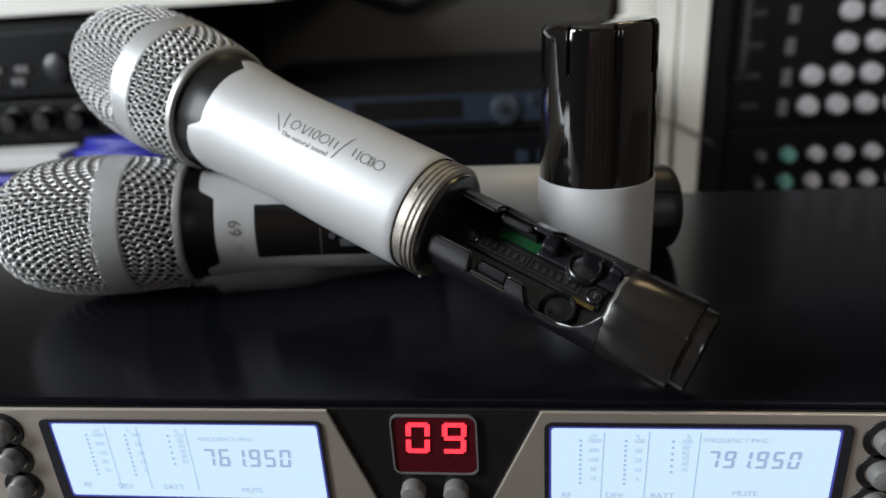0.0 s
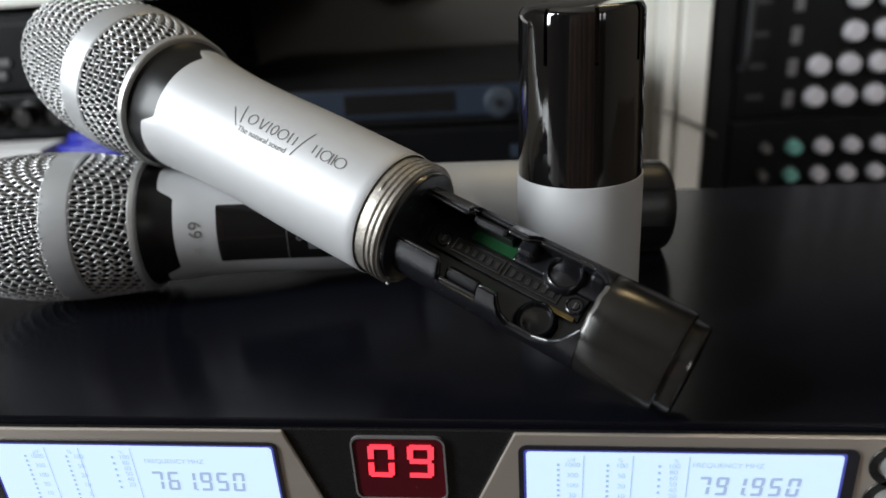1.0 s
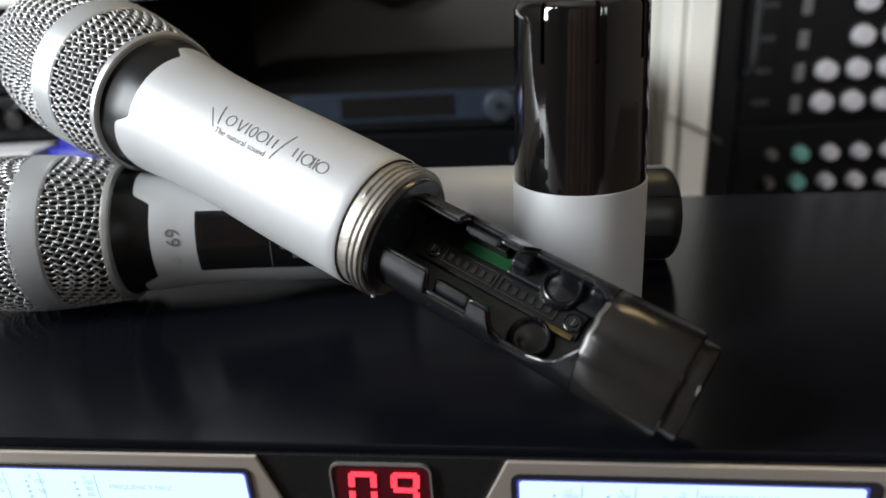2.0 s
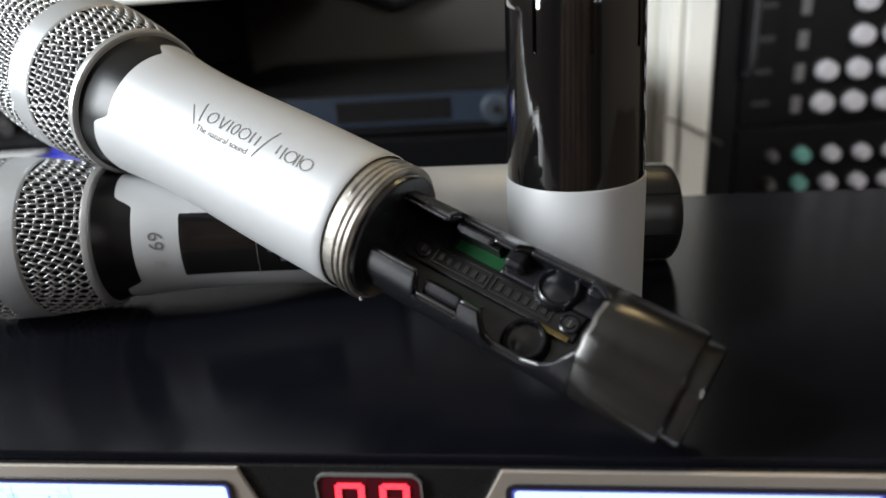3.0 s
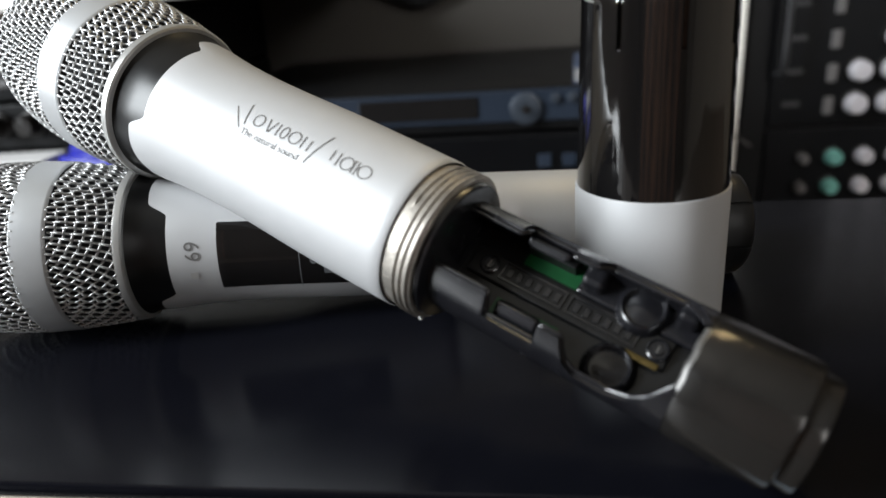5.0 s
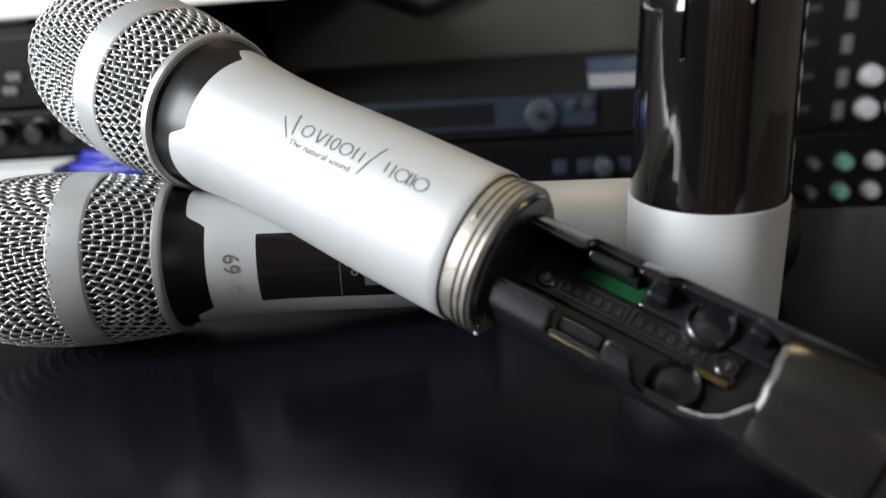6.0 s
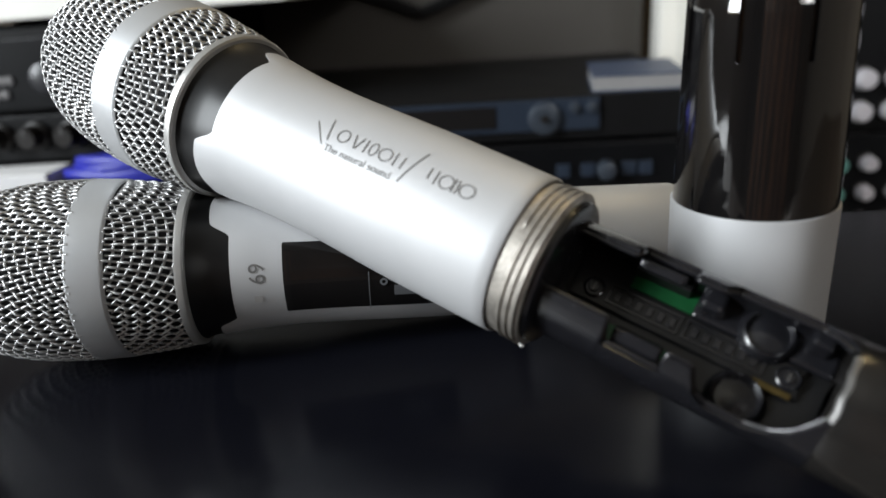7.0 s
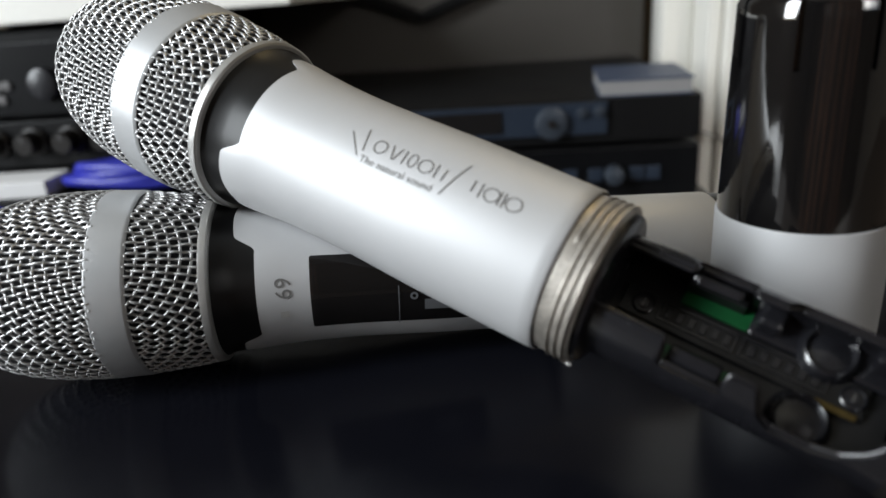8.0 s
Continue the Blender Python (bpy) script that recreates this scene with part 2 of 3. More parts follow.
wall_with_hole("wall_west", "y", -1.5, -2.3, 1.2, -0.84, -0.40, 0.12, 1.30)
wall_with_hole("wall_south", "x", -2.2, -1.5, 1.6, 0.88, 1.52, 0.45, 1.45)

lamp = thing("ceiling_lamp", pose(0.62, 0.86, CEIL_Z, 0, 0, 32), "warm white tube lamp fixed to the ceiling", "ceiling lamp")
part("housing", box(-0.33, 0.33, -0.04, 0.04, -0.035, -0.0005, 0.004), CEILM, lamp, "white lamp housing")
part("diffuser", box(-0.31, 0.31, -0.025, 0.025, -0.055, -0.035, 0.006), mat("lamp_diffuser", (0.8, 0.75, 0.6), 0.4, emit=(1.0, 0.72, 0.36), strength=2.0), lamp, "warm glowing diffuser")

wardrobe = thing("wardrobe", pose(0.06, -1.86, FLOOR_Z), "tall dark wardrobe with narrow brown wooden door panels", "wardrobe")
part("carcass", box(-0.86, 0.66, -0.28, 0.20, 0.0, 2.10, 0.003), DESKM, wardrobe)
for k in range(6):
    door = part("door_panel", box(-0.84 + 0.255 * k, -0.74 + 0.255 * k, 0.20, 0.222, 0.06, 2.07, 0.004), WOOD, wardrobe, "narrow brown door panel")
    part("handle", box(-0.760 + 0.255 * k, -0.750 + 0.255 * k, 0.222, 0.245, 0.95, 1.15, 0.003), RINGM, door, "long metal handle")

desk = thing("desk", pose(0, 0, FLOOR_Z), "dark wooden desk under the receiver", "desk")
part("desktop", box(-0.75, 0.75, -0.35, 0.165, 0.714, 0.744, 0.003), DESKM, desk)
for x in (-0.72, 0.70):
    part("side_panel", box(x, x + 0.02, -0.33, 0.15, 0, 0.714), DESKM, desk)
bench = thing("bench", pose(0, 0, FLOOR_Z), "dark low bench that carries the stacked sound gear", "bench")
part("benchtop", box(-1.2, 0.09, 0.27, 0.95, 0.71, 0.738, 0.003), DESKM, bench)
for x in (-1.18, 0.065):
    part("side_panel", box(x, x + 0.02, 0.29, 0.93, 0, 0.71), DESKM, bench)

# ---- receiver ----
rx = thing("wireless_receiver", pose(0, 0, 0), "black wireless microphone receiver with two lit blue-white displays", "receiver")
CX = -0.0505
part("body", box(CX - 0.212, CX + 0.212, -0.0600, 0.117, -0.044, 0.0025, 0.0007, 2), TOPM, rx, "satin black metal cover")
part("front_plate", box(CX - 0.214, CX + 0.214, -0.0615, -0.0602, -0.0445, 0.0006, 0.0003), PLATE, rx, "gloss black front plate")
for x in (CX - 0.19, CX + 0.19):
    for y in (-0.04, 0.10):
        part("foot", lathe([(0, 0.009), (0.0115, 0.008)], 24, close=True), GEAR, rx, "black rubber foot",
             pose(x, y, -0.0559) @ Matrix.Rotation(radians(-90), 4, "Y"))
YF = -0.0627


def display(outline, hole, lcd, marks):
    """A brushed bezel with a dark frame and a backlit screen with its printing."""
    bz = prism(outline, YF, -0.0616, 0.0004)
    bezel = part("bezel", bz, BEZEL, rx, "brushed champagne-grey metal bezel")
    o = rounded(*hole, 0.0022)
    i = rounded(*lcd, 0.0010)
    part("display_frame", frame_ring(o, rounded(lcd[0] - 0.0006, lcd[1] + 0.0006, lcd[2] - 0.0006, lcd[3] + 0.0006, 0.001), YF - 0.0005, YF - 0.0001), FRAMEM, bezel, "dark glossy display frame")
    part("screen_rim", frame_ring(rounded(lcd[0] - 0.0006, lcd[1] + 0.0006, lcd[2] - 0.0006, lcd[3] + 0.0006, 0.001), i, YF - 0.00035, YF - 0.0001), LCDEDGE, bezel, "blue lit rim of the screen")
    scr = part("screen", prism(i, YF - 0.0003, YF - 0.00005), LCD, rx, "backlit pale blue liquid-crystal screen")
    for name, pieces, material in marks:
        vs, fs = merge(pieces)
        part(name, mesh(name, vs, fs), material, scr, "faint blue-grey segments and print")


YT = YF - 0.00042


def label(text, size, x, z):
    v, f = writing(text, size)
    return flat([(v, f)], (x, z), YT)


def lcd_marks(divs, figures, fx, fz, fw, names, freq_at, mute_at, cols, top, lean):
    """Figures, captions, three bar scales and their dividing lines."""
    out = []
    step = fw / 6.55
    tall = 0.25 * fw
    x = fx
    for ch in figures:
        if ch == ".":
            out.append(flat([quad(0, 0, 0.0006, 0.0006)], (x - step * 0.30, fz), YT))
            continue
        out.append(flat([seven(ch, step * 0.72, tall * 0.84, 0.00085, 0.10, 0.0003)], (x, fz), YT))
        x += step
    caps = [label("FREQUENCY MHZ", 0.00205, *freq_at), label("MUTE", 0.0026, *mute_at)]
    for n, x, z in names:
        caps.append(label(n, 0.0027, x, z))
    faint = []
    for x in divs:
        faint.append(flat([quad(-0.00013, -0.0115, 0.00013, 0.0115, lean)], (x, top - 0.0125), YT))
    for x, nums, dots in cols:
        z0, z1 = top - 0.0040, top - (0.0185 if len(nums) < 6 else 0.0142)
        for k, n in enumerate(nums):
            faint.append(label(n, 0.0020, x + 0.0034, z0 + (z1 - z0) * k / (len(nums) - 0.5)))
        for k in range(dots):
            faint.append(flat([quad(-0.00035, -0.0004, 0.00035, 0.0004)], (x, z0 + (z1 - z0) * k / (dots - 1)), YT))
    for x, n in zip(divs, ("\u00b5V", "%", "%")):
        faint.append(label(n, 0.0018, x - 0.0028, top - 0.0024))
    return [("figure", out, SEG), ("caption", caps, SEG), ("scale", faint, SEGF)]


SCALES = (("1000", "300", "100", "30", "10"), ("100", "50", "20", "10", "3"), ("100", "80", "60", "50", "40", "20"))
display([(-0.262, -0.0415), (-0.0640, -0.0415), (-0.0794, 0.0008), (-0.262, 0.0008)],
        (-0.1668, -0.0814, -0.0345, -0.0026), (-0.1630, -0.0829, -0.0306, -0.0041),
        lcd_marks((-0.1466, -0.1368, -0.1220), "761.950", -0.1184, -0.0188, 0.0300,
                  (("RF", -0.1572, -0.0266), ("DEV", -0.1452, -0.0269), ("BATT", -0.1298, -0.0269)), (-0.1105, -0.0091), (-0.1055, -0.0276),
                  ((-0.1529, SCALES[0], 10), (-0.1408, SCALES[1], 10), (-0.1276, SCALES[2], 6)), -0.0040, 0.0))
display([(0.160, -0.0415), (-0.0395, -0.0415), (-0.0202, 0.0008), (0.160, 0.0008)],
        (-0.0194, 0.0600, -0.0345, -0.0024), (-0.0175, 0.0567, -0.0310, -0.0041),
        lcd_marks((-0.0036, 0.0082, 0.0215), "791.950", 0.0238, -0.0167, 0.0272,
                  (("RF", -0.0133, -0.0270), ("DEV", -0.0001, -0.0268), ("BATT", 0.0130, -0.0266)), (0.0307, -0.0076), (0.0348, -0.0253),
                  ((-0.0096, SCALES[0], 10), (0.0024, SCALES[1], 10), (0.0148, SCALES[2], 6)), -0.0041, 0.02))

# the channel window with its two red figures
led = part("channel_window", prism(rounded(-0.0616, -0.0382, -0.0206, -0.0014, 0.0022), -0.0621, -0.0616), REDBACK, rx, "dark red window over the channel figures")
part("window_rim", frame_ring(rounded(-0.0621, -0.0377, -0.0211, -0.0009, 0.0026), rounded(-0.0616, -0.0382, -0.0206, -0.0014, 0.0022), -0.0625, -0.0616), RIMM, led, "thin grey rim")
for ch, x in (("0", -0.0581), ("9", -0.0479)):
    vs, fs = flat([seven(ch, 0.0068, 0.0104, 0.0015, 0.06, 0.0006)], (x, -0.0136), -0.0624)
    part("figure", mesh("figure", vs, fs), REDSEG, led, "glowing red channel figure")
for x, z, r in ((-0.0569, -0.0270, 0.0036), (-0.0445, -0.0268, 0.0036)):
    part("button", button(r, 0.004), BUTTON, rx, "grey round push button", pose(x, -0.0615, z) @ FACE_Y)
for x in (-0.1790, 0.0686):
    for z in (-0.0070, -0.0175, -0.0280):
        part("button_well", lathe([(0, 0.0064), (0.0016, 0.0061), (0.0016, 0.0042)], 32), PLATE, rx, "black ring round the button", pose(x, -0.0615, z) @ FACE_Y)
        part("button", button(0.0037, 0.0052), BUTTON, rx, "grey round push button", pose(x, -0.0615, z) @ FACE_Y)

# ---- microphones ----
# local frame: x runs from the joint of the housing to the tail, angles are taken round it from z towards y
S_RING, S_B2, S_B1, S_TIP = 0.0940, 0.1122, 0.1215, 0.1634
R_BODY = [(0.0, 0.0188), (0.012, 0.0190), (0.03, 0.0192), (0.045, 0.0190), (0.055, 0.0189), (0.065, 0.0191), (0.074, 0.0196), (0.0825, 0.0205), (0.0875, 0.0211), (0.0952, 0.0224)]


def body_r(s):
    """The radius of the housing, its outline smoothed over a few millimetres."""
    xs, ys = zip(*R_BODY)
    near = np.linspace(-0.005, 0.005, 11)
    return float(np.mean(np.interp(np.abs(s + near), xs, ys)))


def edge_s(a, low, tab, half=35.0):
    """How far the silver housing reaches, by the angle in degrees from the middle of the dark scallop: an S-shaped shoulder between tab and scallop."""
    a = abs((a + 90) % 180 - 90)
    k = min(1, max(0, (a - half) / 12))
    k = k * k * (3 - 2 * k)
    bulge = 0.0010 * max(0.0, math.sin(math.pi * min(1, max(0, (a - half - 4) / (90 - half)))))
    return low + (tab - low) * k + bulge * k


def housing(low, tab):
    n, rows = 300, 26
    vs, fs = [], []
    for i in range(rows + 2):
        for k in range(n):
            a = 360 * k / n
            e = edge_s(a, low, tab)
            s = min(i, rows) / rows * e
            r = body_r(s) - (0.0009 if i == rows + 1 else 0.00025 if i == rows else 0)
            if i == 0:
                r -= 0.0004
            vs.append((-s, r * math.sin(radians(a)), r * math.cos(radians(a))))
        if i == 0:
            # a narrow chamfer at the joint
            for k in range(n):
                a = radians(360 * k / n)
                vs.append((-0.0005, 0.0188 * math.sin(a), 0.0188 * math.cos(a)))
    for i in range(rows + 2):
        for k in range(n):
            j = (k + 1) % n
            fs.append((i * n + k, (i + 1) * n + k, (i + 1) * n + j, i * n + j))
    me = mesh("housing", vs, fs, True)
    me.set_sharp_from_angle(angle=radians(40))
    return me


def dome_r(s):
    u = max(0.0, (s - S_B1) / (S_TIP - S_B1))
    return 0.0257 * max(0.0, 1 - u ** 2.8) ** (1 / 2.8)


def cloth(prof, rho0, pitch, wire, step, pull):
    """Plain-woven wire cloth laid over a surface turned round x. prof: (s, r) from the inner edge outwards; rho0: its first radius in the flat cloth; pull: how far it is drawn along."""
    arc = [rho0]
    for (s0, r0), (s1, r1) in zip(prof, prof[1:]):
        arc.append(arc[-1] + math.hypot(s1 - s0, r1 - r0) / pull)
    ss, rs = [p[0] for p in prof], [p[1] for p in prof]
    top = arc[-1]
    vs, fs = [], []
    n = int(top / pitch)
    for fam in (0, 1):
        for k in range(-n, n + 1):
            u = (k + 0.5) * pitch
            if abs(u) >= top:
                continue
            half = math.sqrt(top * top - u * u)
            runs = [(-half, half)] if abs(u) >= rho0 else [(-half, -math.sqrt(rho0 ** 2 - u * u)), (math.sqrt(rho0 ** 2 - u * u), half)]
            for v0, v1 in runs:
                m = max(3, int((v1 - v0) / step))
                line = []
                for i in range(m + 1):
                    v = v0 + (v1 - v0) * i / m
                    rho = min(top, max(rho0, math.hypot(u, v)))
                    ang = math.atan2(u, v) if fam == 0 else math.atan2(v, u)
                    ang -= radians(35)
                    s, r = np.interp(rho, arc, ss), np.interp(rho, arc, rs)
                    s2, r2 = np.interp(rho + 1e-4, arc, ss), np.interp(rho + 1e-4, arc, rs)
                    if rho + 1e-4 > top:
                        s3, r3 = np.interp(rho - 1e-4, arc, ss), np.interp(rho - 1e-4, arc, rs)
                        ds, dr = s - s3, r - r3
                    else:
                        ds, dr = s2 - s, r2 - r
                    l = math.hypot(ds, dr) or 1.0
                    nx, nr = dr / l, -ds / l          # normal in the (s, r) half plane
                    if nr < 0 or (abs(nr) < 1e-6 and nx < 0):
                        nx, nr = -nx, -nr
                    wave = math.cos(math.pi * v / pitch) * (1 if (k + fam) % 2 else -1) * wire * 0.95
                    s, r = s + nx * wave, r + nr * wave
                    line.append(Vector((-s, r * math.sin(ang), r * math.cos(ang))))
                base = len(vs)
                for i, p in enumerate(line):
                    d = (line[min(i + 1, m)] - line[max(i - 1, 0)]).normalized()
                    out = Vector((0, p.y, p.z))
                    e1 = d.cross(out if out.length > 1e-5 else Vector((0, 0, 1))).normalized()
                    e2 = d.cross(e1)
                    for q in range(5):
                        a = 2 * math.pi * q / 5
                        vs.append(p + (e1 * math.cos(a) + e2 * math.sin(a)) * wire)
                for i in range(m):
                    for q in range(5):
                        q2 = (q + 1) % 5
                        fs.append((base + i * 5 + q, base + i * 5 + q2, base + i * 5 + 5 + q2, base + i * 5 + 5 + q))
    return mesh("cloth", vs, fs, True)


REAR = [(S_RING + 0.0008, 0.0229), (0.100, 0.0238), (0.106, 0.0245), (S_B2 + 0.0008, 0.0252)]
DOME = [(S_B1 - 0.001 + (S_TIP - S_B1 + 0.001) * (1 - (1 - k / 40) ** 2), 0) for k in range(41)][::-1]
DOME = [(s, max(0.00005, dome_r(s))) for s, _ in DOME]
MESHES = {
    "collar": lathe([(-0.0700, 0.0189), (-0.0790, 0.0197), (-0.0860, 0.0205), (-0.0915, 0.0213), (-0.0928, 0.0222), (-0.0938, 0.0224)], 96),
    "ring": lathe([(-0.0924, 0.0216), (-0.0926, 0.0229), (-0.0931, 0.0234), (-0.0944, 0.0236), (-0.0950, 0.0235), (-0.0953, 0.0222)], 96),
    "rear": cloth(REAR, 0.0285, 0.00262, 0.00039, 0.00042, 1.0),
    "dome": cloth(DOME, 0.0, 0.00250, 0.00041, 0.00042, 1.15),
    "band": lathe([(-0.1120, 0.0242), (-0.1120, 0.0255), (-0.1125, 0.0259), (-0.1131, 0.0260), (-0.1206, 0.0263), (-0.1213, 0.0263), (-0.1217, 0.0260), (-0.1217, 0.0252)], 96),
    "groove": lathe([(-0.1113, 0.0246), (-0.1119, 0.0254), (-0.1124, 0.0254)], 96),
    "liner": lathe([(-0.090, 0.0200), (-0.100, 0.0225), (-0.1127, 0.0246), (-0.1207, 0.0256)] + [(-s + 0.0015, max(0.0001, r - 0.0016)) for s, r in DOME[::-1] if s < S_TIP - 0.0004], 64),
}


def wrap(pieces, at, turn, lift=0.00012, sideways=False):
    """Flat pieces laid on the housing: at is x along the housing, turn the angle in degrees of their base."""
    vs, fs = merge(pieces)
    out = []
    for p in vs:
        x, y = (-p[1], p[0]) if sideways else (p[0], p[1])
        s = -(at + x)
        r = body_r(s)
        a = radians(turn) + y / r
        out.append((at + x, (r + lift) * math.sin(a), (r + lift) * math.cos(a)))
    return out, fs


def patch(x0, x1, a0, a1, corner, lift, nx=24, na=24):
    """A rounded panel on the housing, with a rim that goes down into it."""
    vs, fs = [], []
    rm = body_r(-(x0 + x1) / 2)
    ca = math.degrees(corner / rm)
    for i in range(nx + 1):
        for j in range(na + 1):
            x, a = x0 + (x1 - x0) * i / nx, a0 + (a1 - a0) * j / na
            dx = max(0, corner - min(x - x0, x1 - x))
            lim = corner - math.sqrt(max(0, corner ** 2 - dx ** 2))
            cl = math.degrees(lim / rm)
            mid = (a0 + a1) / 2
            a = mid + (a - mid) * (1 - cl / ((a1 - a0) / 2))
            rim = i in (0, nx) or j in (0, na)
            r = body_r(-x) + (lift if not rim else -0.0004)
            vs.append((x, r * math.sin(radians(a)), r * math.cos(radians(a))))
    for i in range(nx):
        for j in range(na):
            q = i * (na + 1) + j
            fs.append((q, q + 1, q + na + 2, q + na + 1))
    me = mesh("patch", vs, fs, True)
    me.set_sharp_from_angle(angle=radians(50))
    return me


def microphone(m, text, low, tab, twist=0.0):
    mic = thing("microphone", m, text, "microphone", "handheld microphones")
    part("housing", housing(low, tab), SILVER, mic, "satin silver painted housing")
    part("collar", MESHES["collar"], COLLAR, mic, "black collar with scalloped edge")
    part("collar_ring", MESHES["ring"], RINGM, mic, "thin metal ring")
    part("rear_grille", MESHES["rear"], WIRE, mic, "woven steel wire mesh", Matrix.Rotation(radians(twist), 4, "X"))
    dome = part("dome_grille", MESHES["dome"], WIRE, mic, "domed woven steel wire mesh", Matrix.Rotation(radians(twist), 4, "X"))
    band = part("grille_band", MESHES["band"], BAND, mic, "wide silver band round the grille")
    part("groove", MESHES["groove"], COLLAR, band, "dark joint beside the band")
    part("foam_liner", MESHES["liner"], FOAM, dome, "dark foam behind the mesh")
    return mic


def axes(origin, x, y, z):
    return Matrix(((x[0], y[0], z[0], origin[0]), (x[1], y[1], z[1], origin[1]), (x[2], y[2], z[2], origin[2]), (0, 0, 0, 1)))


def spun(way):
    """Three axes at right angles: x along way, y level."""
    x = Vector(way).normalized()
    y = Vector((-x.y, x.x, 0)).normalized()
    return x, y, x.cross(y)


TURN1, TURN2 = -40.0, -83.5
M1 = axes((-0.05358, -0.01726, 0.04195), *spun((0.8422, -0.4550, -0.2893))) @ Matrix.Rotation(radians(-TURN1), 4, "X")
M2 = axes((-0.0568, 0.03567, 0.02300), *spun((0.9816, 0.1815, -0.0560))) @ Matrix.Rotation(radians(-TURN2), 4, "X")

mic = microphone(M1, "silver handheld microphone, unscrewed with open battery compartment, leaning on another", 0.0815, 0.0862)
# maker's mark: plain bars and rings
marks = []


def ringlet(x, y, w, h, t, n=16):
    vs = []
    for k in range(n):
        a = 2 * math.pi * k / n
        vs.append((x + w / 2 * math.cos(a), y + h / 2 * math.sin(a), 0))
        vs.append((x + (w / 2 - t) * math.cos(a), y + (h / 2 - t) * math.sin(a), 0))
    return vs, [(2 * k, 2 * ((k + 1) % n), 2 * ((k + 1) % n) + 1, 2 * k + 1) for k in range(n)]


STROKE = 0.00030
for s0, w in ((0.0462, 0.0034), (0.0374, 0.0022), (0.0340, 0.0036), (0.0176, 0.0036), (0.0124, 0.0038)):
    marks.append(ringlet(-s0, 0.0019, w, 0.0035, STROKE, 24))


def stroke(s0, y0, s1, y1, n=8):
    """A straight bar of the print between two places on the housing."""
    vs = []
    for k in range(n + 1):
        x, y = -s0 + (s0 - s1) * k / n, y0 + (y1 - y0) * k / n
        vs += [(x, y, 0), (x + STROKE * 1.15, y, 0)]
    return vs, [(2 * k, 2 * k + 1, 2 * k + 3, 2 * k + 2) for k in range(n)]


for ends in ((0.0506, -0.0020, 0.0550, 0.0030), (0.0498, -0.0006, 0.0514, 0.0050), (0.0424, 0.0002, 0.0436, 0.0036), (0.0421, 0.0002, 0.0411, 0.0036),
             (0.0397, 0.0002, 0.0399, 0.0036), (0.0313, 0.0002, 0.0315, 0.0036), (0.0293, 0.0002, 0.0293, 0.0032), (0.0282, -0.0026, 0.0254, 0.0066),
             (0.0222, 0.0008, 0.0224, 0.0036), (0.0203, 0.0002, 0.0205, 0.0036), (0.0158, 0.0002, 0.0160, 0.0036), (0.0148, 0.0002, 0.0150, 0.0036)):
    marks.append(stroke(*ends))
for v, f in marks:
    vs, fs = wrap([(v, f)], 0.0, -44.0 - TURN1)
    part("printed_ring" if len(v) > 30 else "printed_bar", mesh("mark", vs, fs), INK, mic, "grey print of the maker's mark")
v, f = writing("The natural sound", 0.00240, "LEFT")
vs, fs = wrap([([(p.x * 1.10, p.y + p.x * 0.01, 0) for p in v], f)], -0.0494, -51.0 - TURN1)
part("slogan", mesh("slogan", vs, fs), INK, mic, "small grey printed slogan")

# screw thread and battery compartment
def screw_thread(x0, x1, radius, pitch, height, n=160, rows=64):
    """A tube along x with a helical ridge that runs in after a plain collar."""
    vs, fs = [], []
    for i in range(rows + 1):
        x = x0 + (x1 - x0) * i / rows
        for k in range(n):
            a = 2 * math.pi * k / n
            turns = (x - x0 - 0.0026) / pitch - k / n
            wave = max(0.0, math.sin(2 * math.pi * (turns % 1.0))) ** 0.8 if turns > 0 else 0.0
            fade = min(1.0, max(0.0, (x1 - x) / 0.0006))
            r = radius + height * wave * fade - 0.0003 * (1 - fade)
            vs.append((x, r * math.sin(a), r * math.cos(a)))
    for k in range(n):
        a = 2 * math.pi * k / n
        vs.append((x1, 0.0167 * math.sin(a), 0.0167 * math.cos(a)))
    for i in range(rows + 1):
        for k in range(n):
            j = (k + 1) % n
            fs.append((i * n + k, i * n + j, (i + 1) * n + j, (i + 1) * n + k))
    me = mesh("thread", vs, fs, True)
    me.set_sharp_from_angle(angle=radians(50))
    return me


part("thread", screw_thread(-0.0010, 0.0079, 0.0179, 0.0017, 0.0005), THREAD, mic, "worn bare metal screw thread")
for x, a, r in ((0.0070, -150, 0.00055), (0.0079, -146, 0.00065), (0.0086, -142, 0.00035)):
    a = radians(a - TURN1)
    part("burr", lathe([(-r, 0.0001), (-r * 0.6, r * 0.8), (0, r), (r * 0.6, r * 0.8), (r, 0.0001)], 12), RINGM, mic, "tiny bright metal burr",
         Matrix.Translation((x, 0.0180 * math.sin(a), 0.0180 * math.cos(a))))
part("compartment", lathe([(0.0012, 0.0168), (0.0084, 0.0168), (0.0092, 0.0165), (0.0096, 0.0158), (0.0096, 0.0)], 72), TUBE, mic, "black plastic battery compartment")

OPEN = -36.0 - TURN1
R_T, R_I = 0.0134, 0.0114


UPPER_CUT = ((0.0, 37), (0.0228, 36), (0.0231, 64), (0.0347, 64), (0.0350, 41), (0.0405, 41), (0.0430, 58), (0.0590, 58), (0.0618, 46), (0.0645, 30))
LOWER_CUT = ((0.0, 40), (0.0236, 40), (0.0240, 66), (0.0363, 66), (0.0366, 46), (0.0412, 46), (0.0418, 54), (0.0432, 70), (0.0460, 80), (0.0530, 80), (0.0575, 72), (0.0606, 60), (0.0630, 44), (0.0645, 34))


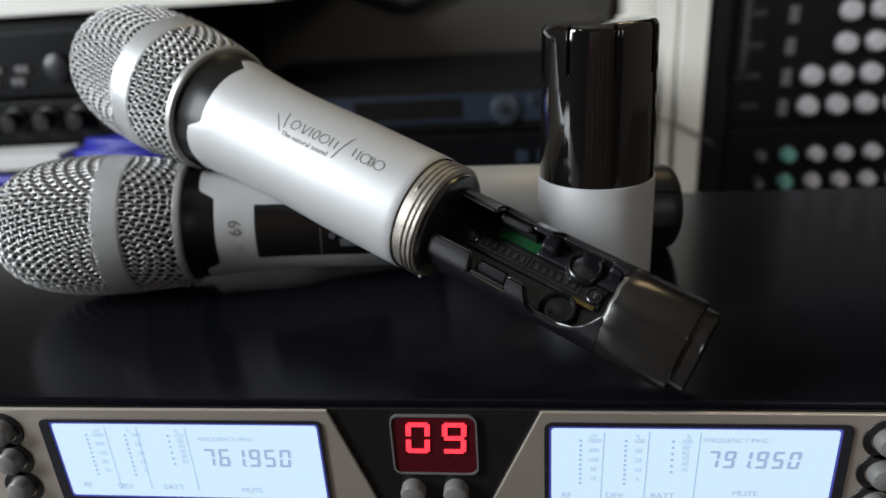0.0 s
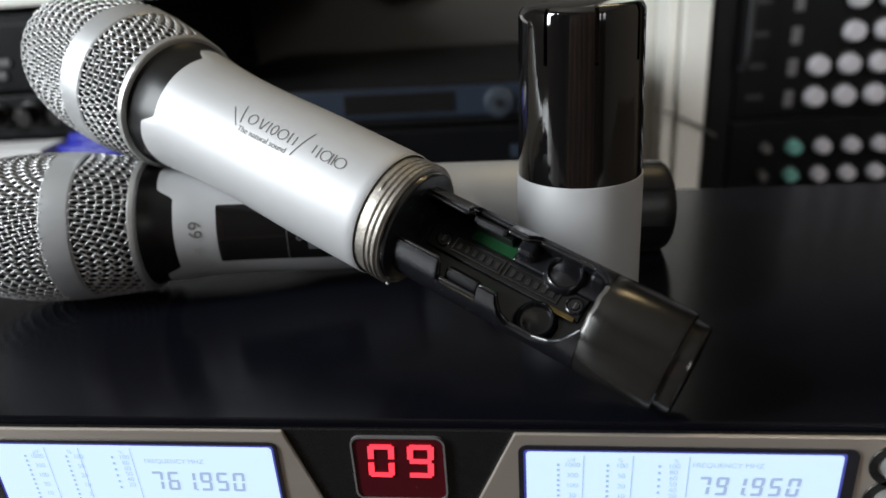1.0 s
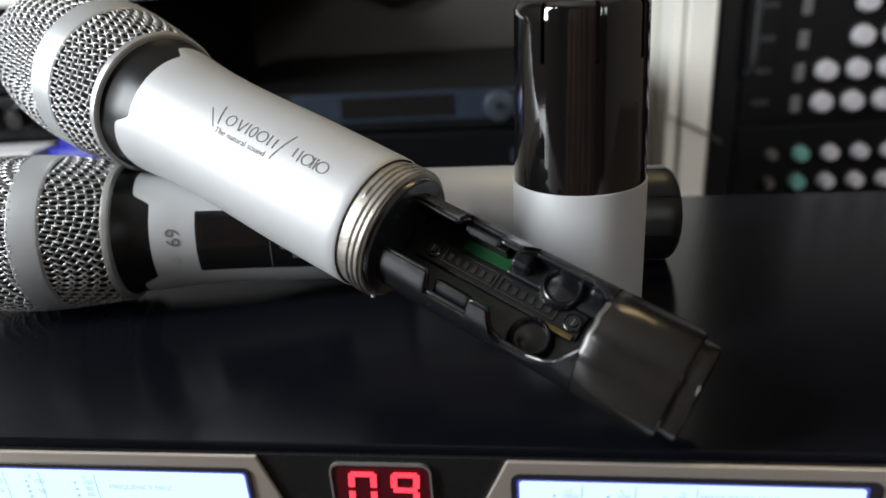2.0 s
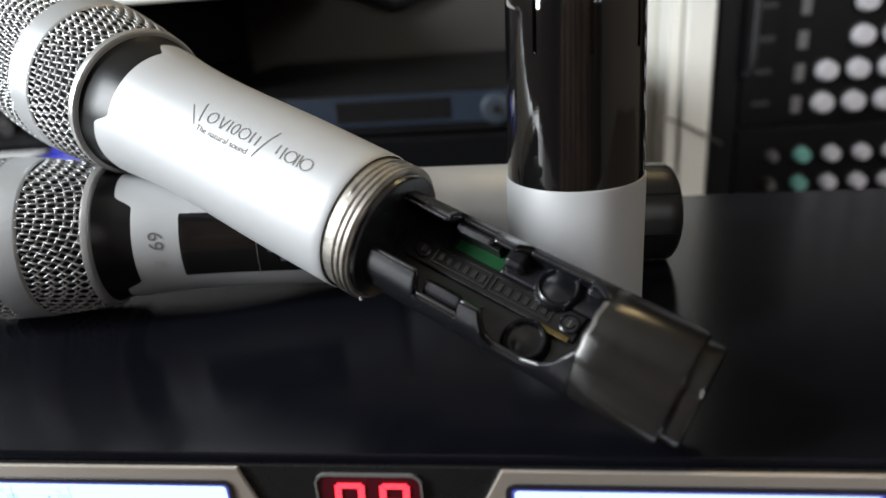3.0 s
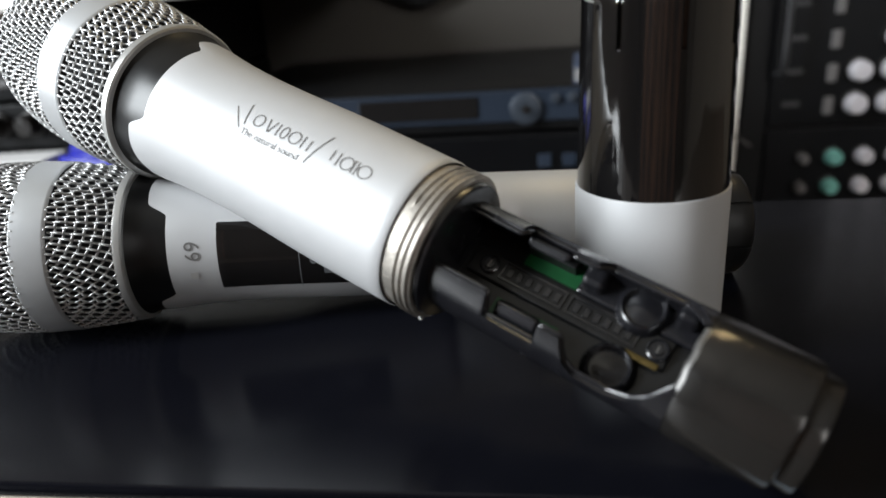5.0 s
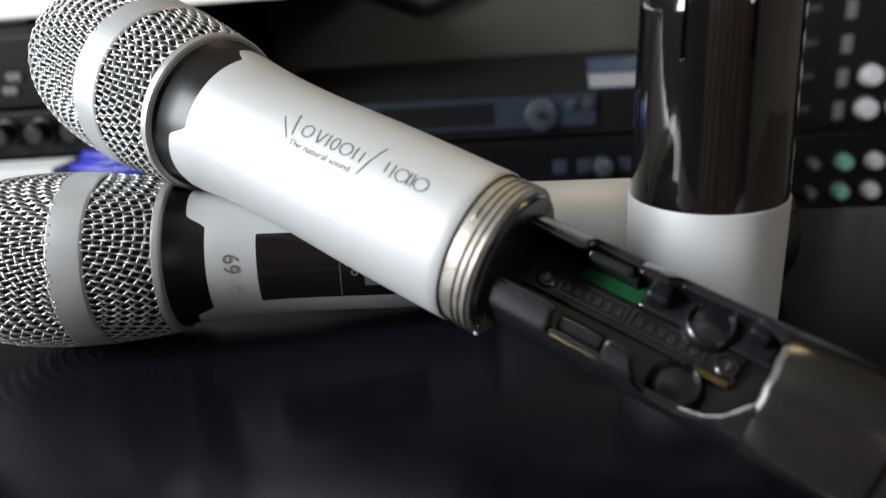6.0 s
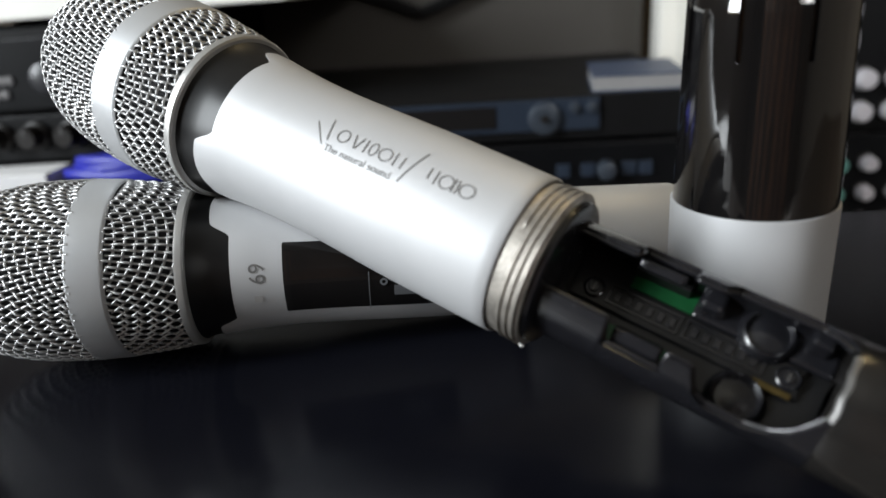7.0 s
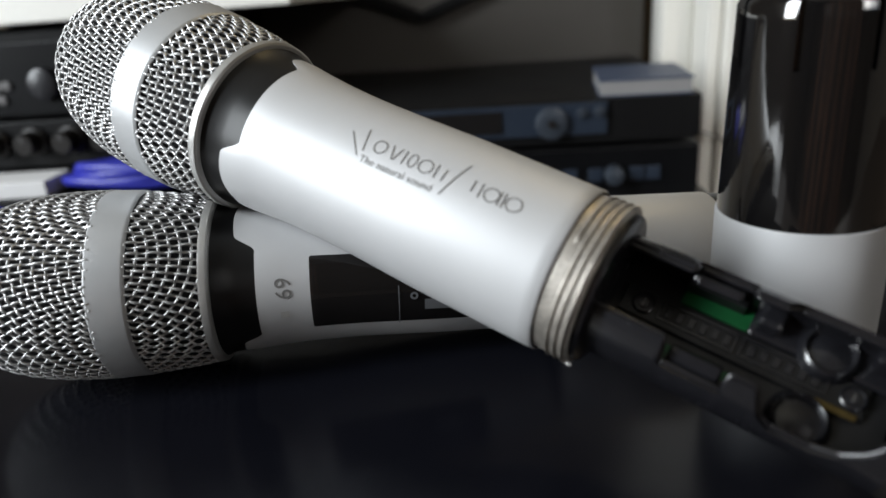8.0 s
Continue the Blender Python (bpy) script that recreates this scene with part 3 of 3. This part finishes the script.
def half_open(x, keys):
    """Half the angle of the opening on one side, by the place along the tube."""
    return float(np.interp(x, [k[0] for k in keys], [k[1] for k in keys]))


def trough():
    xs = sorted(set([0.0068, 0.0605, 0.0612, 0.0624, 0.0636, 0.0648] + [k[0] for k in UPPER_CUT[1:] + LOWER_CUT[1:]] + [0.0068 + 0.003 * k for k in range(18)]))
    n = 60
    vs, fs = [], []
    for x in xs:
        h, g = half_open(x, UPPER_CUT), half_open(x, LOWER_CUT)
        for shell in (R_T, R_I):
            for k in range(n + 1):
                a = radians(OPEN + h + (360 - h - g) * k / n)
                vs.append((x, shell * math.sin(a), shell * math.cos(a)))
    w = 2 * (n + 1)
    for i in range(len(xs) - 1):
        for k in range(n):
            a = i * w + k
            fs.append((a, a + w, a + w + 1, a + 1))
            b = a + n + 1
            fs.append((b, b + 1, b + w + 1, b + w))
        for e in (0, n):
            a = i * w + e
            fs.append((a, a + n + 1, a + n + 1 + w, a + w))
    me = mesh("trough", vs, fs, True)
    me.set_sharp_from_angle(angle=radians(40))
    return me


part("compartment_wall", trough(), TUBE, mic, "black plastic half-open tube")
for keys, way in ((UPPER_CUT, 1), (LOWER_CUT, -1)):
    pts = []
    for k in range(140):
        px = 0.0086 + 0.0556 * k / 139
        a = radians(OPEN + way * half_open(px, keys))
        pts.append((px, (R_I + 0.0006) * math.sin(a), (R_I + 0.0006) * math.cos(a)))
    part("lip", tube(pts, 0.00060, 8), TUBE, mic, "rounded glossy lip of the cut-out")
part("tail_tube", lathe([(0.0643, 0.0040), (0.0643, 0.0124), (0.0646, 0.0131), (0.0653, 0.0134), (0.0700, 0.0135), (0.0838, 0.0133), (0.0849, 0.0130), (0.0852, 0.0126), (0.0853, 0.0118), (0.0862, 0.0117), (0.0882, 0.0117), (0.0889, 0.0114), (0.0892, 0.0108), (0.0892, 0.0)], 96), TAILM, mic, "black metal tail tube")
arc = []
fs = []
for k in range(31):
    a = radians(OPEN + 22 - 58 * k / 30)
    for xx, rr in ((0.0641, 0.0128), (0.0644, 0.01322), (0.0648, 0.01346), (0.0653, 0.01350)):
        arc.append((xx + 0.00012 * math.sin(k * 0.55), rr * math.sin(a), rr * math.cos(a)))
    if k:
        for q in range(3):
            fs.append((4 * k - 4 + q, 4 * k - 3 + q, 4 * k + 1 + q, 4 * k + q))
part("bare_rim", mesh("rim", arc, fs, True), WORN, mic, "worn bright rim of the tail tube")

# inside of the compartment: u along, v across, w out of the opening
INSIDE = Matrix.Rotation(radians(-OPEN), 4, "X")  # local y = across, z = out


def inside(name, bm, material, text="", parent=None):
    return part(name, bm, material, parent or mic, text, INSIDE)


FW = -0.0035
inside("floor_plate", box(0.0060, 0.0645, -0.0118, 0.0118, FW - 0.0015, FW, 0.0003), FLOORM, "black moulded floor of the compartment")
rail = inside("rail", box(0.0110, 0.0600, -0.0016, 0.0052, FW - 0.0004, FW + 0.0012, 0.0004), FLOORM, "raised black rail with moulded marks")
for k in range(13):
    if k != 6:
        x = 0.0205 + 0.00245 * k
        part("raised_bar", box(x, x + 0.0014, 0.0009, 0.0031, FW + 0.0011, FW + 0.00155, 0.00012), TUBE, rail, "moulded bar")
for x0, x1 in ((0.0192, 0.0352), (0.0362, 0.0528)):
    part("raised_border", frame_ring([(x0, -0.0002), (x1, -0.0002), (x1, 0.0042), (x0, 0.0042)], [(x0 + 0.0004, 0.0002), (x1 - 0.0004, 0.0002), (x1 - 0.0004, 0.0038), (x0 + 0.0004, 0.0038)], 0, 0.0005),
         TUBE, rail, "moulded border", Matrix.Translation((0, 0, FW + 0.0011)) @ Matrix(((1, 0, 0, 0), (0, 0, 1, 0), (0, 1, 0, 0), (0, 0, 0, 1))))
Z_UP = Matrix.Rotation(radians(-90), 4, "Y")
for x in (0.0158, 0.0573):
    sc = part("screw", lathe([(0, 0.0024), (0.0010, 0.0024), (0.0012, 0.0021), (0.0008, 0.0018), (0.0008, 0.0014), (0.0013, 0.0011), (0.0013, 0.0)], 28), TUBE, mic, "small recessed screw",
              INSIDE @ Matrix.Translation((x, 0.0018, FW + 0.0008)) @ Z_UP)
    part("slot", box(0.0012, 0.00135, -0.0009, 0.0009, -0.00018, 0.00018), WORN, sc)
inside("circuit_board", box(0.0222, 0.0360, 0.0060, 0.0116, FW - 0.0002, FW + 0.0006), GREEN, "green circuit board seen through the wall opening")
inside("circuit_board", box(0.0215, 0.0372, -0.0108, -0.0040, FW - 0.0002, FW + 0.0006), GREEN, "green circuit board seen through the wall opening")
for sy, x0, x1, v, w, turn in ((1, 0.0226, 0.0332, 0.0100, 0.0028, 34), (-1, 0.0250, 0.0352, -0.0086, 0.0040, -46)):
    clip = part("spring_clip", box(x0, x1, -0.0012, 0.0010, -0.0024, 0.0022, 0.0007, 3), TUBE, mic, "dark spring clip",
                INSIDE @ Matrix.Translation((0, v, w)) @ Matrix.Rotation(radians(turn), 4, "X"))
    part("clip_lip", box(x0 + 0.0012, x1 - 0.0008, -0.0012, 0.0006, 0.0016, 0.0023, 0.0002), TUBE, clip)
    part("clip_base", box(x0 - 0.0004, x1 + 0.0010, -0.0010, 0.0008, -0.0060, -0.0022, 0.0002), FLOORM, mic, "", INSIDE @ Matrix.Translation((0, v, w)))
for sy, x, r, v in ((1, 0.0508, 0.0053, 0.0084), (-1, 0.0504, 0.0053, -0.0065)):
    part("battery_seat", lathe([(0, r + 0.0008), (0.0012, r + 0.0003), (0.0020, r - 0.0002), (0.0023, r - 0.0007), (0.0020, r - 0.0011), (0.0012, r - 0.0014), (0.0013, r - 0.0022), (0.0019, r - 0.0036), (0.0020, 0.0)], 48), TUBE, mic, "round moulded battery seat",
         INSIDE @ Matrix.Translation((x, v, FW + (0.0012 if sy > 0 else -0.0002))) @ Z_UP)
inside("battery_contact", box(0.0515, 0.0590, -0.0024, -0.0010, FW + 0.0010, FW + 0.0016, 0.0002), BRASS, "small brass battery contact")
inside("platform", box(0.0360, 0.0643, 0.0053, 0.0122, FW, FW + 0.0018, 0.0007), TUBE, "smooth moulded platform")
inside("partition", box(0.0366, 0.0418, 0.0066, 0.0118, FW, 0.0022, 0.0012, 3), TUBE, "moulded rib")
inside("partition", box(0.0577, 0.0622, 0.0084, 0.0124, FW, 0.0034, 0.0011, 3), TUBE, "moulded rib")

# the compartment sits a little low in the housing
LIFT = (M1.to_3x3().inverted() @ Vector((0, 0, -0.0005))).to_4d()
for ob in mic.children:
    if ob.name.split(".")[0] in ("compartment_wall", "lip", "tail_tube", "bare_rim", "floor_plate", "rail", "screw", "circuit_board", "spring_clip", "clip_base", "battery_seat", "battery_contact", "partition", "platform"):
        ob.matrix_basis = Matrix.Translation(LIFT.to_3d()) @ ob.matrix_basis

mic2 = microphone(M2, "closed silver handheld microphone with dark display window lying on the receiver", 0.0814, 0.0862, 24.0)
part("lower_sleeve", lathe([(0.0002, 0.0178), (0.0002, 0.0182), (0.0007, 0.0185), (0.0488, 0.0185), (0.0491, 0.0183), (0.0491, 0.0165)], 120), SILVER, mic2, "satin silver lower sleeve")


def slotted_cap(length, radius, slot):
    """A closed cap along x with eight narrow slots cut from its end."""
    stations = [0.0, 0.004, 0.012, slot - 0.0004, slot, slot + 0.0004] + [slot + 0.0004 + (length - 0.0022 - slot - 0.0004) * k / 4 for k in range(1, 5)]
    slim = 0.0010
    prof = [(x, radius - slim * x / length) for x in stations] + [(length - 0.0014, radius - 0.0013), (length - 0.0006, radius - 0.0018), (length - 0.0001, radius - 0.0026), (length, radius - 0.0034), (length + 0.0003, radius - 0.0048), (length + 0.0006, radius - 0.0080), (length + 0.0008, 0.0)]
    angs = []
    for k in range(8):
        c = 45 * k
        angs += [(c - 2.6, 0), (c - 2.0, 0), (c - 1.95, 1), (c + 1.95, 1), (c + 2.0, 0), (c + 2.6, 0)] + [(c + 2.6 + 39.8 * j / 7, 0) for j in range(1, 7)]
    vs, fs = [], []
    n = len(angs)
    for x, r in prof:
        for a, deep in angs:
            q = r
            if deep and x > slot:
                q = min(r, radius - 0.0022) if r > 0.004 else r
            vs.append((x, q * math.sin(radians(a)), q * math.cos(radians(a))))
    for i in range(len(prof) - 1):
        for k in range(n):
            j = (k + 1) % n
            fs.append((i * n + k, i * n + j, (i + 1) * n + j, (i + 1) * n + k))
    me = mesh("cap", vs, fs, True)
    me.set_sharp_from_angle(angle=radians(32))
    return me


CAP_ME = slotted_cap(0.0473, 0.0181, 0.0327)
part("tail_cap", CAP_ME.copy(), COLLAR, mic2, "black slotted tail cap", Matrix.Translation((0.0462, 0, 0)) @ Matrix.Rotation(radians(14), 4, "X"))
win = part("display_window", patch(-0.0692, -0.0200, -119.0 - TURN2, -51.5 - TURN2, 0.0022, 0.0001), SCREENM, mic2, "dark glossy display window")
vs, fs = wrap([quad(-0.00013, 0.0, 0.00013, 0.0122, 0.0, 10)], -0.0443, -118.0 - TURN2, 0.0003)
part("divider", mesh("divider", vs, fs), LINE, win)
vs, fs = wrap([ringlet(0, 0, 0.0022, 0.0022, 0.0006)], -0.0402, -90.5 - TURN2, 0.0003)
part("dot", mesh("dot", vs, fs), LINE, win)
vs, fs = wrap([quad(0, 0, 0.008, 0.0032, 0.0, 4)], -0.0374, -103.5 - TURN2, 0.0003)
part("button_mark", mesh("bar", vs, fs), LINE, win)
v, f = writing("69", 0.0060)
vs, fs = wrap([(v, f)], -0.0742, -78.5 - TURN2, 0.00012, True)
part("number_print", mesh("number", vs, fs), INK, mic2, "grey printed number")
vs, fs = wrap([quad(-0.0012, 0, 0.0010, 0.0020)], -0.0744, -103.0 - TURN2)
part("faint_mark", mesh("mark", vs, fs), mat("worn_print", (0.50, 0.49, 0.48), 0.5), mic2, "faint worn print")

# ---- unscrewed sleeve standing on its end ----
UP = Matrix.Rotation(radians(-90), 4, "Y")
sleeve = thing("microphone_sleeve", pose(0, 0, 0.0025), "unscrewed silver and black microphone battery sleeve standing upright", "microphone sleeve")
part("silver_sleeve", lathe([(0.0, 0.0170), (0.0, 0.0181), (0.0005, 0.0185), (0.0455, 0.0185), (0.0459, 0.0184), (0.0460, 0.0182), (0.0460, 0.0165)], 120), SILVER, sleeve, "satin silver lower sleeve", UP)
cap = part("cap", CAP_ME, CAP, sleeve, "gloss black slotted cap", Matrix.Translation((0, 0, 0.0460)) @ UP @ Matrix.Rotation(radians(-36.4), 4, "X"))
part("lug", box(0.0034, 0.0041, -0.0016, 0.0016, 0.0174, 0.0183, 0.0002), CAP, cap, "small moulded lug", Matrix.Rotation(radians(0), 4, "X"))

# ---- stacked gear behind ----
DECK_AT = pose(-0.0076, -0.0040, 0, 0, 0, 0.15)
LEFT_AT = pose(-0.0024, -0.0079, 0.0022, 0, 0, 0.75)
RACK_AT = pose(0.0091, -0.0097, 0, 0, 0, 2.36)
deck = thing("tape_deck", DECK_AT @ pose(0, 0, -0.062), "black deck with a blue-grey front strip and pale round dial", "deck")
part("body", box(-0.28, 0.0785, 0.337, 0.60, 0.052, 0.083, 0.001), GEAR, deck)
part("front_strip", box(-0.187, 0.014, 0.3345, 0.337, 0.059, 0.0815, 0.0006), BLUEF, deck, "blue-grey front strip")
part("display_slot", box(-0.148, -0.0595, 0.3335, 0.3345, 0.0625, 0.0785, 0.0004), SCREENM, deck, "dark display slot")
dial = part("dial", lathe([(0, 0.0115), (0.003, 0.0112), (0.004, 0.009), (0.0036, 0.004), (0.004, 0.0)], 40), DIAL, deck, "pale round dial", pose(-0.0251, 0.3345, 0.0682) @ FACE_Y)
part("hub", lathe([(0.0036, 0.0028), (0.006, 0.0024), (0.006, 0.0)], 24), KNOBK, dial)
for x in (-0.004, 0.008):
    part("button", button(0.0035, 0.003, 20), DIAL, deck, "", pose(x, 0.3345, 0.0745) @ FACE_Y)
for x in (-0.26, 0.055):
    for y in (0.36, 0.56):
        part("foot", lathe([(0.0485, 0.010), (0.0525, 0.010)], 20, close=True), GEAR, deck, "", pose(x, y, 0) @ UP)
amp = thing("amplifier", DECK_AT @ pose(0, 0, -0.062), "black amplifier with dark blue buttons under the deck", "amplifier")
part("body", box(-0.28, 0.0785, 0.339, 0.62, 0.004, 0.0485, 0.001), GEAR, amp)
part("front_panel", box(-0.28, 0.0785, 0.3355, 0.339, 0.006, 0.047, 0.0006), GEARF, amp)
for x in (-0.012, 0.006, 0.035, 0.047):
    part("button", box(x - 0.005, x + 0.005, 0.3335, 0.3355, 0.024, 0.034, 0.0006), BLUEF, amp, "dark blue button")
part("knob", button(0.007, 0.010, 32), DIAL, amp, "", pose(0.019, 0.3355, 0.029) @ FACE_Y)
for x in (-0.26, 0.055):
    for y in (0.36, 0.58):
        part("foot", lathe([(0.0, 0.010), (0.0045, 0.010)], 20, close=True), GEAR, amp, "", pose(x, y, 0) @ UP)
book = thing("booklet", DECK_AT @ pose(0.044, 0.382, 0.0212, 0, 0, -4), "thick booklet with blue cover lying on the deck", "booklet")
part("page_block", box(-0.031, 0.031, -0.040, 0.040, 0.0008, 0.0102), mat("grey_pages", (0.24, 0.235, 0.235), 0.7), book, "white page edges")
part("cover", box(-0.032, 0.032, -0.041, 0.041, 0.0104, 0.0116, 0.0003), BOOK, book, "blue cover")
part("cover", box(-0.032, 0.032, -0.041, 0.041, 0.0, 0.0008), BOOK, book, "blue cover")

base = thing("base_unit", LEFT_AT @ pose(0, 0, -0.062), "plain black sound unit at the bottom of a stack", "sound unit")
part("body", box(-0.62, -0.30, 0.30, 0.60, -0.0022, 0.040, 0.001), GEAR, base)
mixer = thing("mixer_unit", LEFT_AT @ pose(0, 0, -0.022), "black rack mixer with a row of dark knobs", "mixer")
part("body", box(-0.62, -0.315, 0.345, 0.62, 0.014, 0.049, 0.001), GEAR, mixer)
part("foot", box(-0.60, -0.33, 0.36, 0.60, 0.0, 0.014), GEAR, mixer)
for k in range(7):
    x = -0.534 + 0.030 * k
    kn = part("knob", lathe([(0, 0.0105), (0.004, 0.0105), (0.005, 0.0085), (0.016, 0.0078), (0.017, 0.007), (0.017, 0.0)], 32), KNOBK, mixer, "dark knob", pose(x, 0.345, 0.034) @ FACE_Y)
    part("pointer", box(0.0168, 0.0174, 0.002, 0.007, -0.0006, 0.0006), KNOBD, kn)
eff = thing("effects_unit", LEFT_AT @ pose(0, 0, 0.027), "black effects unit with pale lamps and a round dial", "effects unit")
part("body", box(-0.62, -0.315, 0.345, 0.62, 0.003, 0.064, 0.001), GEAR, eff)
part("front_panel", box(-0.62, -0.315, 0.342, 0.345, 0.005, 0.056, 0.0006), GEARF, eff)
part("foot", box(-0.60, -0.33, 0.36, 0.60, 0.0, 0.003), GEAR, eff)
for x in (-0.452, -0.434, -0.428):
    for z in (0.017, 0.027):
        part("lamp", button(0.0036, 0.002, 18), KNOBD, eff, "pale lamp", pose(x + (0.006 if z > 0.02 else 0), 0.342, z) @ FACE_Y)
part("dial", lathe([(0, 0.012), (0.006, 0.011), (0.007, 0.009), (0.007, 0.0)], 32), mat("dark_dial", (0.016, 0.016, 0.019), 0.35, 0.1), eff, "dark round dial", pose(-0.392, 0.342, 0.027) @ FACE_Y)
shelf = thing("shelf_board", LEFT_AT @ pose(0, 0, 0), "pale beige shelf board over the stacked units", "shelf")
part("board", box(-0.75, -0.20, 0.335, 0.66, 0.0955, 0.122, 0.002), POSTM, shelf)
for x in (-0.74, -0.25):
    part("upright", box(x, x + 0.02, 0.64, 0.66, -0.0642, 0.0955), POSTM, shelf)
tray = thing("paper_pack", LEFT_AT @ pose(-0.435, 0.322, -0.0218, 0, 0, 2), "white paper pack lying on the black unit", "paper")
part("pack", box(-0.055, 0.045, -0.018, 0.018, 0.0, 0.0118, 0.001), PAPER, tray)


coil = thing("cable_coil", LEFT_AT @ pose(-0.335, 0.325, -0.0165), "blue coiled cable heaped on the black unit", "cable")
for k in range(7):
    pts = []
    for i in range(48):
        t = 2 * math.pi * i / 48
        pts.append(((0.048 - 0.004 * (k % 3)) * math.cos(t) + 0.002 * k, (0.017 - 0.002 * (k % 2)) * math.sin(t), 0.0032 * (k // 2) + 0.002 * math.sin(2 * t + k)))
    part("turn", tube(pts, 0.0042, 8, True), BLUE, coil, "", Matrix.Translation((0, 0.003 * (k % 2), 0.0015)))
coil2 = thing("cable_coil", LEFT_AT @ pose(-0.455, 0.288, -0.040), "blue cable hanging over the black unit", "cable")
for k in range(3):
    pts = [(-0.06 + 0.12 * i / 30, 0.0 - 0.003 * k, 0.006 * math.sin(i * 0.25 + k) + 0.005 * k) for i in range(31)]
    part("strand", tube(pts, 0.0042), BLUE, coil2)

# dark screen on a stand behind the deck
tv = thing("television", DECK_AT @ pose(0, 0, -0.062), "dark television with rounded edge behind the deck", "television")
out = [(-0.62, 0.63), (-0.62, 0.71)]
for k in range(13):
    a = radians(90 - 90 * k / 12)
    out.append((0.036 + 0.062 * math.cos(a), 0.648 + 0.062 * math.sin(a)))
for k in range(1, 13):
    a = radians(-90 * k / 12)
    out.append((0.050 + 0.048 * math.cos(a), 0.648 + 0.034 * math.sin(a)))
out += [(-0.60, 0.614)]
bm = bmesh.new()
f = bm.faces.new([bm.verts.new((x, y, 0.025)) for x, y in out])
r = bmesh.ops.extrude_face_region(bm, geom=[f])
for v in r["geom"]:
    if isinstance(v, bmesh.types.BMVert):
        v.co.z = 0.60
bmesh.ops.recalc_face_normals(bm, faces=bm.faces[:])
part("cabinet", bm, TVM, tv, "dark rounded cabinet")
part("stand_foot", box(-0.30, 0.0, 0.62, 0.76, 0.0, 0.012, 0.003), GEAR, tv)
part("stand_neck", box(-0.17, -0.11, 0.65, 0.69, 0.012, 0.025), GEAR, tv)
for s in (-1, 1):
    part("stand_strut", box(0, 0.17, -0.006, 0.006, -0.006, 0.006, 0.002), GEAR, tv, "thin black strut", pose(-0.14, 0.607, 0.135, 0, -20 if s > 0 else -158, 0))

# white door post beside the rack
post = thing("door_post", RACK_AT @ pose(0, 0, FLOOR_Z), "cream painted door post with a groove", "door post")
part("panel", box(0.116, 0.1494, 0.612, 0.655, 0, 2.4, 0.004), POSTM, post, "cream painted panel")
part("moulding", box(0.1496, 0.1620, 0.565, 0.66, 0, 2.4, 0.002), POSTM, post, "narrow cream moulding")
part("jamb", box(0.1645, 0.1928, 0.556, 0.66, 0, 2.4, 0.002), POSTM, post, "wide cream jamb")
cord = thing("cord", RACK_AT @ pose(0, 0, 0), "thin grey cord crossing the door post", "cord")
pts = [(0.140 + 0.065 * i / 20, 0.550, -0.052 - 0.032 * (i / 20) ** 1.3) for i in range(21)]
part("strand", tube(pts, 0.0012, 6), KNOBD, cord)

# equipment rack with rows of knobs
rack = thing("equipment_rack", RACK_AT @ pose(0, 0, FLOOR_Z), "tall black equipment rack full of mixing units", "rack")
part("case", box(0.197, 0.80, 0.575, 0.98, 0.0, 1.5, 0.002), GEAR, rack)
part("rail", box(0.197, 0.222, 0.562, 0.575, 0.3, 1.45, 0.001), GEAR, rack, "black rack rail")
part("rack_handle", tube([(0.226, 0.562, 0.90), (0.226, 0.545, 0.90), (0.226, 0.540, 0.89)] + [(0.226, 0.540, 0.89 - 0.01 * k) for k in range(10)] + [(0.226, 0.545, 0.785), (0.226, 0.562, 0.785)], 0.003), DIMM, rack, "grey metal handle")


def unit(z0, z1, text):
    u = thing("mixing_unit", RACK_AT @ pose(0, 0, FLOOR_Z), text, "mixing unit", "units in the rack")
    part("body", box(0.223, 0.79, 0.560, 0.574, z0 - FLOOR_Z, z1 - FLOOR_Z, 0.001), GEARF, u)
    return u


KNOB_ME = {}


def knob(u, x, z, r, material, text):
    key = (round(r, 4), material.name)
    if key not in KNOB_ME:
        KNOB_ME[key] = (lathe([(0, r * 1.1), (0.003, r * 1.08), (0.0035, r * 0.9)], 28), lathe([(0.003, r * 0.92), (0.012, r * 0.82), (0.0135, r * 0.7), (0.0135, 0.0)], 28))
    k = part("knob", KNOB_ME[key][0], KNOBK, u, text, pose(x, 0.560, z - FLOOR_Z) @ FACE_Y)
    part("knob_cap", KNOB_ME[key][1], material, k, text)


up = unit(-0.0667, 0.3173, "black mixing unit with rows of white knobs")
for row in range(11):
    z = -0.0445 + 0.0322 * row
    for c in range(6):
        if row in (2, 3) and c == 0:
            continue
        knob(up, 0.3035 + 0.0302 * c, z - 0.003, 0.0112, KNOBW, "white knob")
    part("fader", box(0.2745, 0.2835, 0.556, 0.560, z - 0.013 - FLOOR_Z, z + 0.004 - FLOOR_Z, 0.001), KNOBD, up, "dim grey switch")
    part("print_bar", box(0.235, 0.252, 0.5595, 0.5600, z - 0.004 - FLOOR_Z, z + 0.001 - FLOOR_Z), DIMM, up, "dim printed bar")
low = unit(-0.2027, -0.0727, "black mixing unit with small white and green knobs")
for row in range(3):
    z = -0.1002 - 0.0312 * row
    for c in range(7):
        knob(low, 0.2595 + 0.0300 * c, z - 0.001, 0.0088 if c else 0.006, KNOBD if c == 0 else KNOBG if c == 1 else KNOBW, "dim knob" if c == 0 else "green knob" if c == 1 else "white knob")
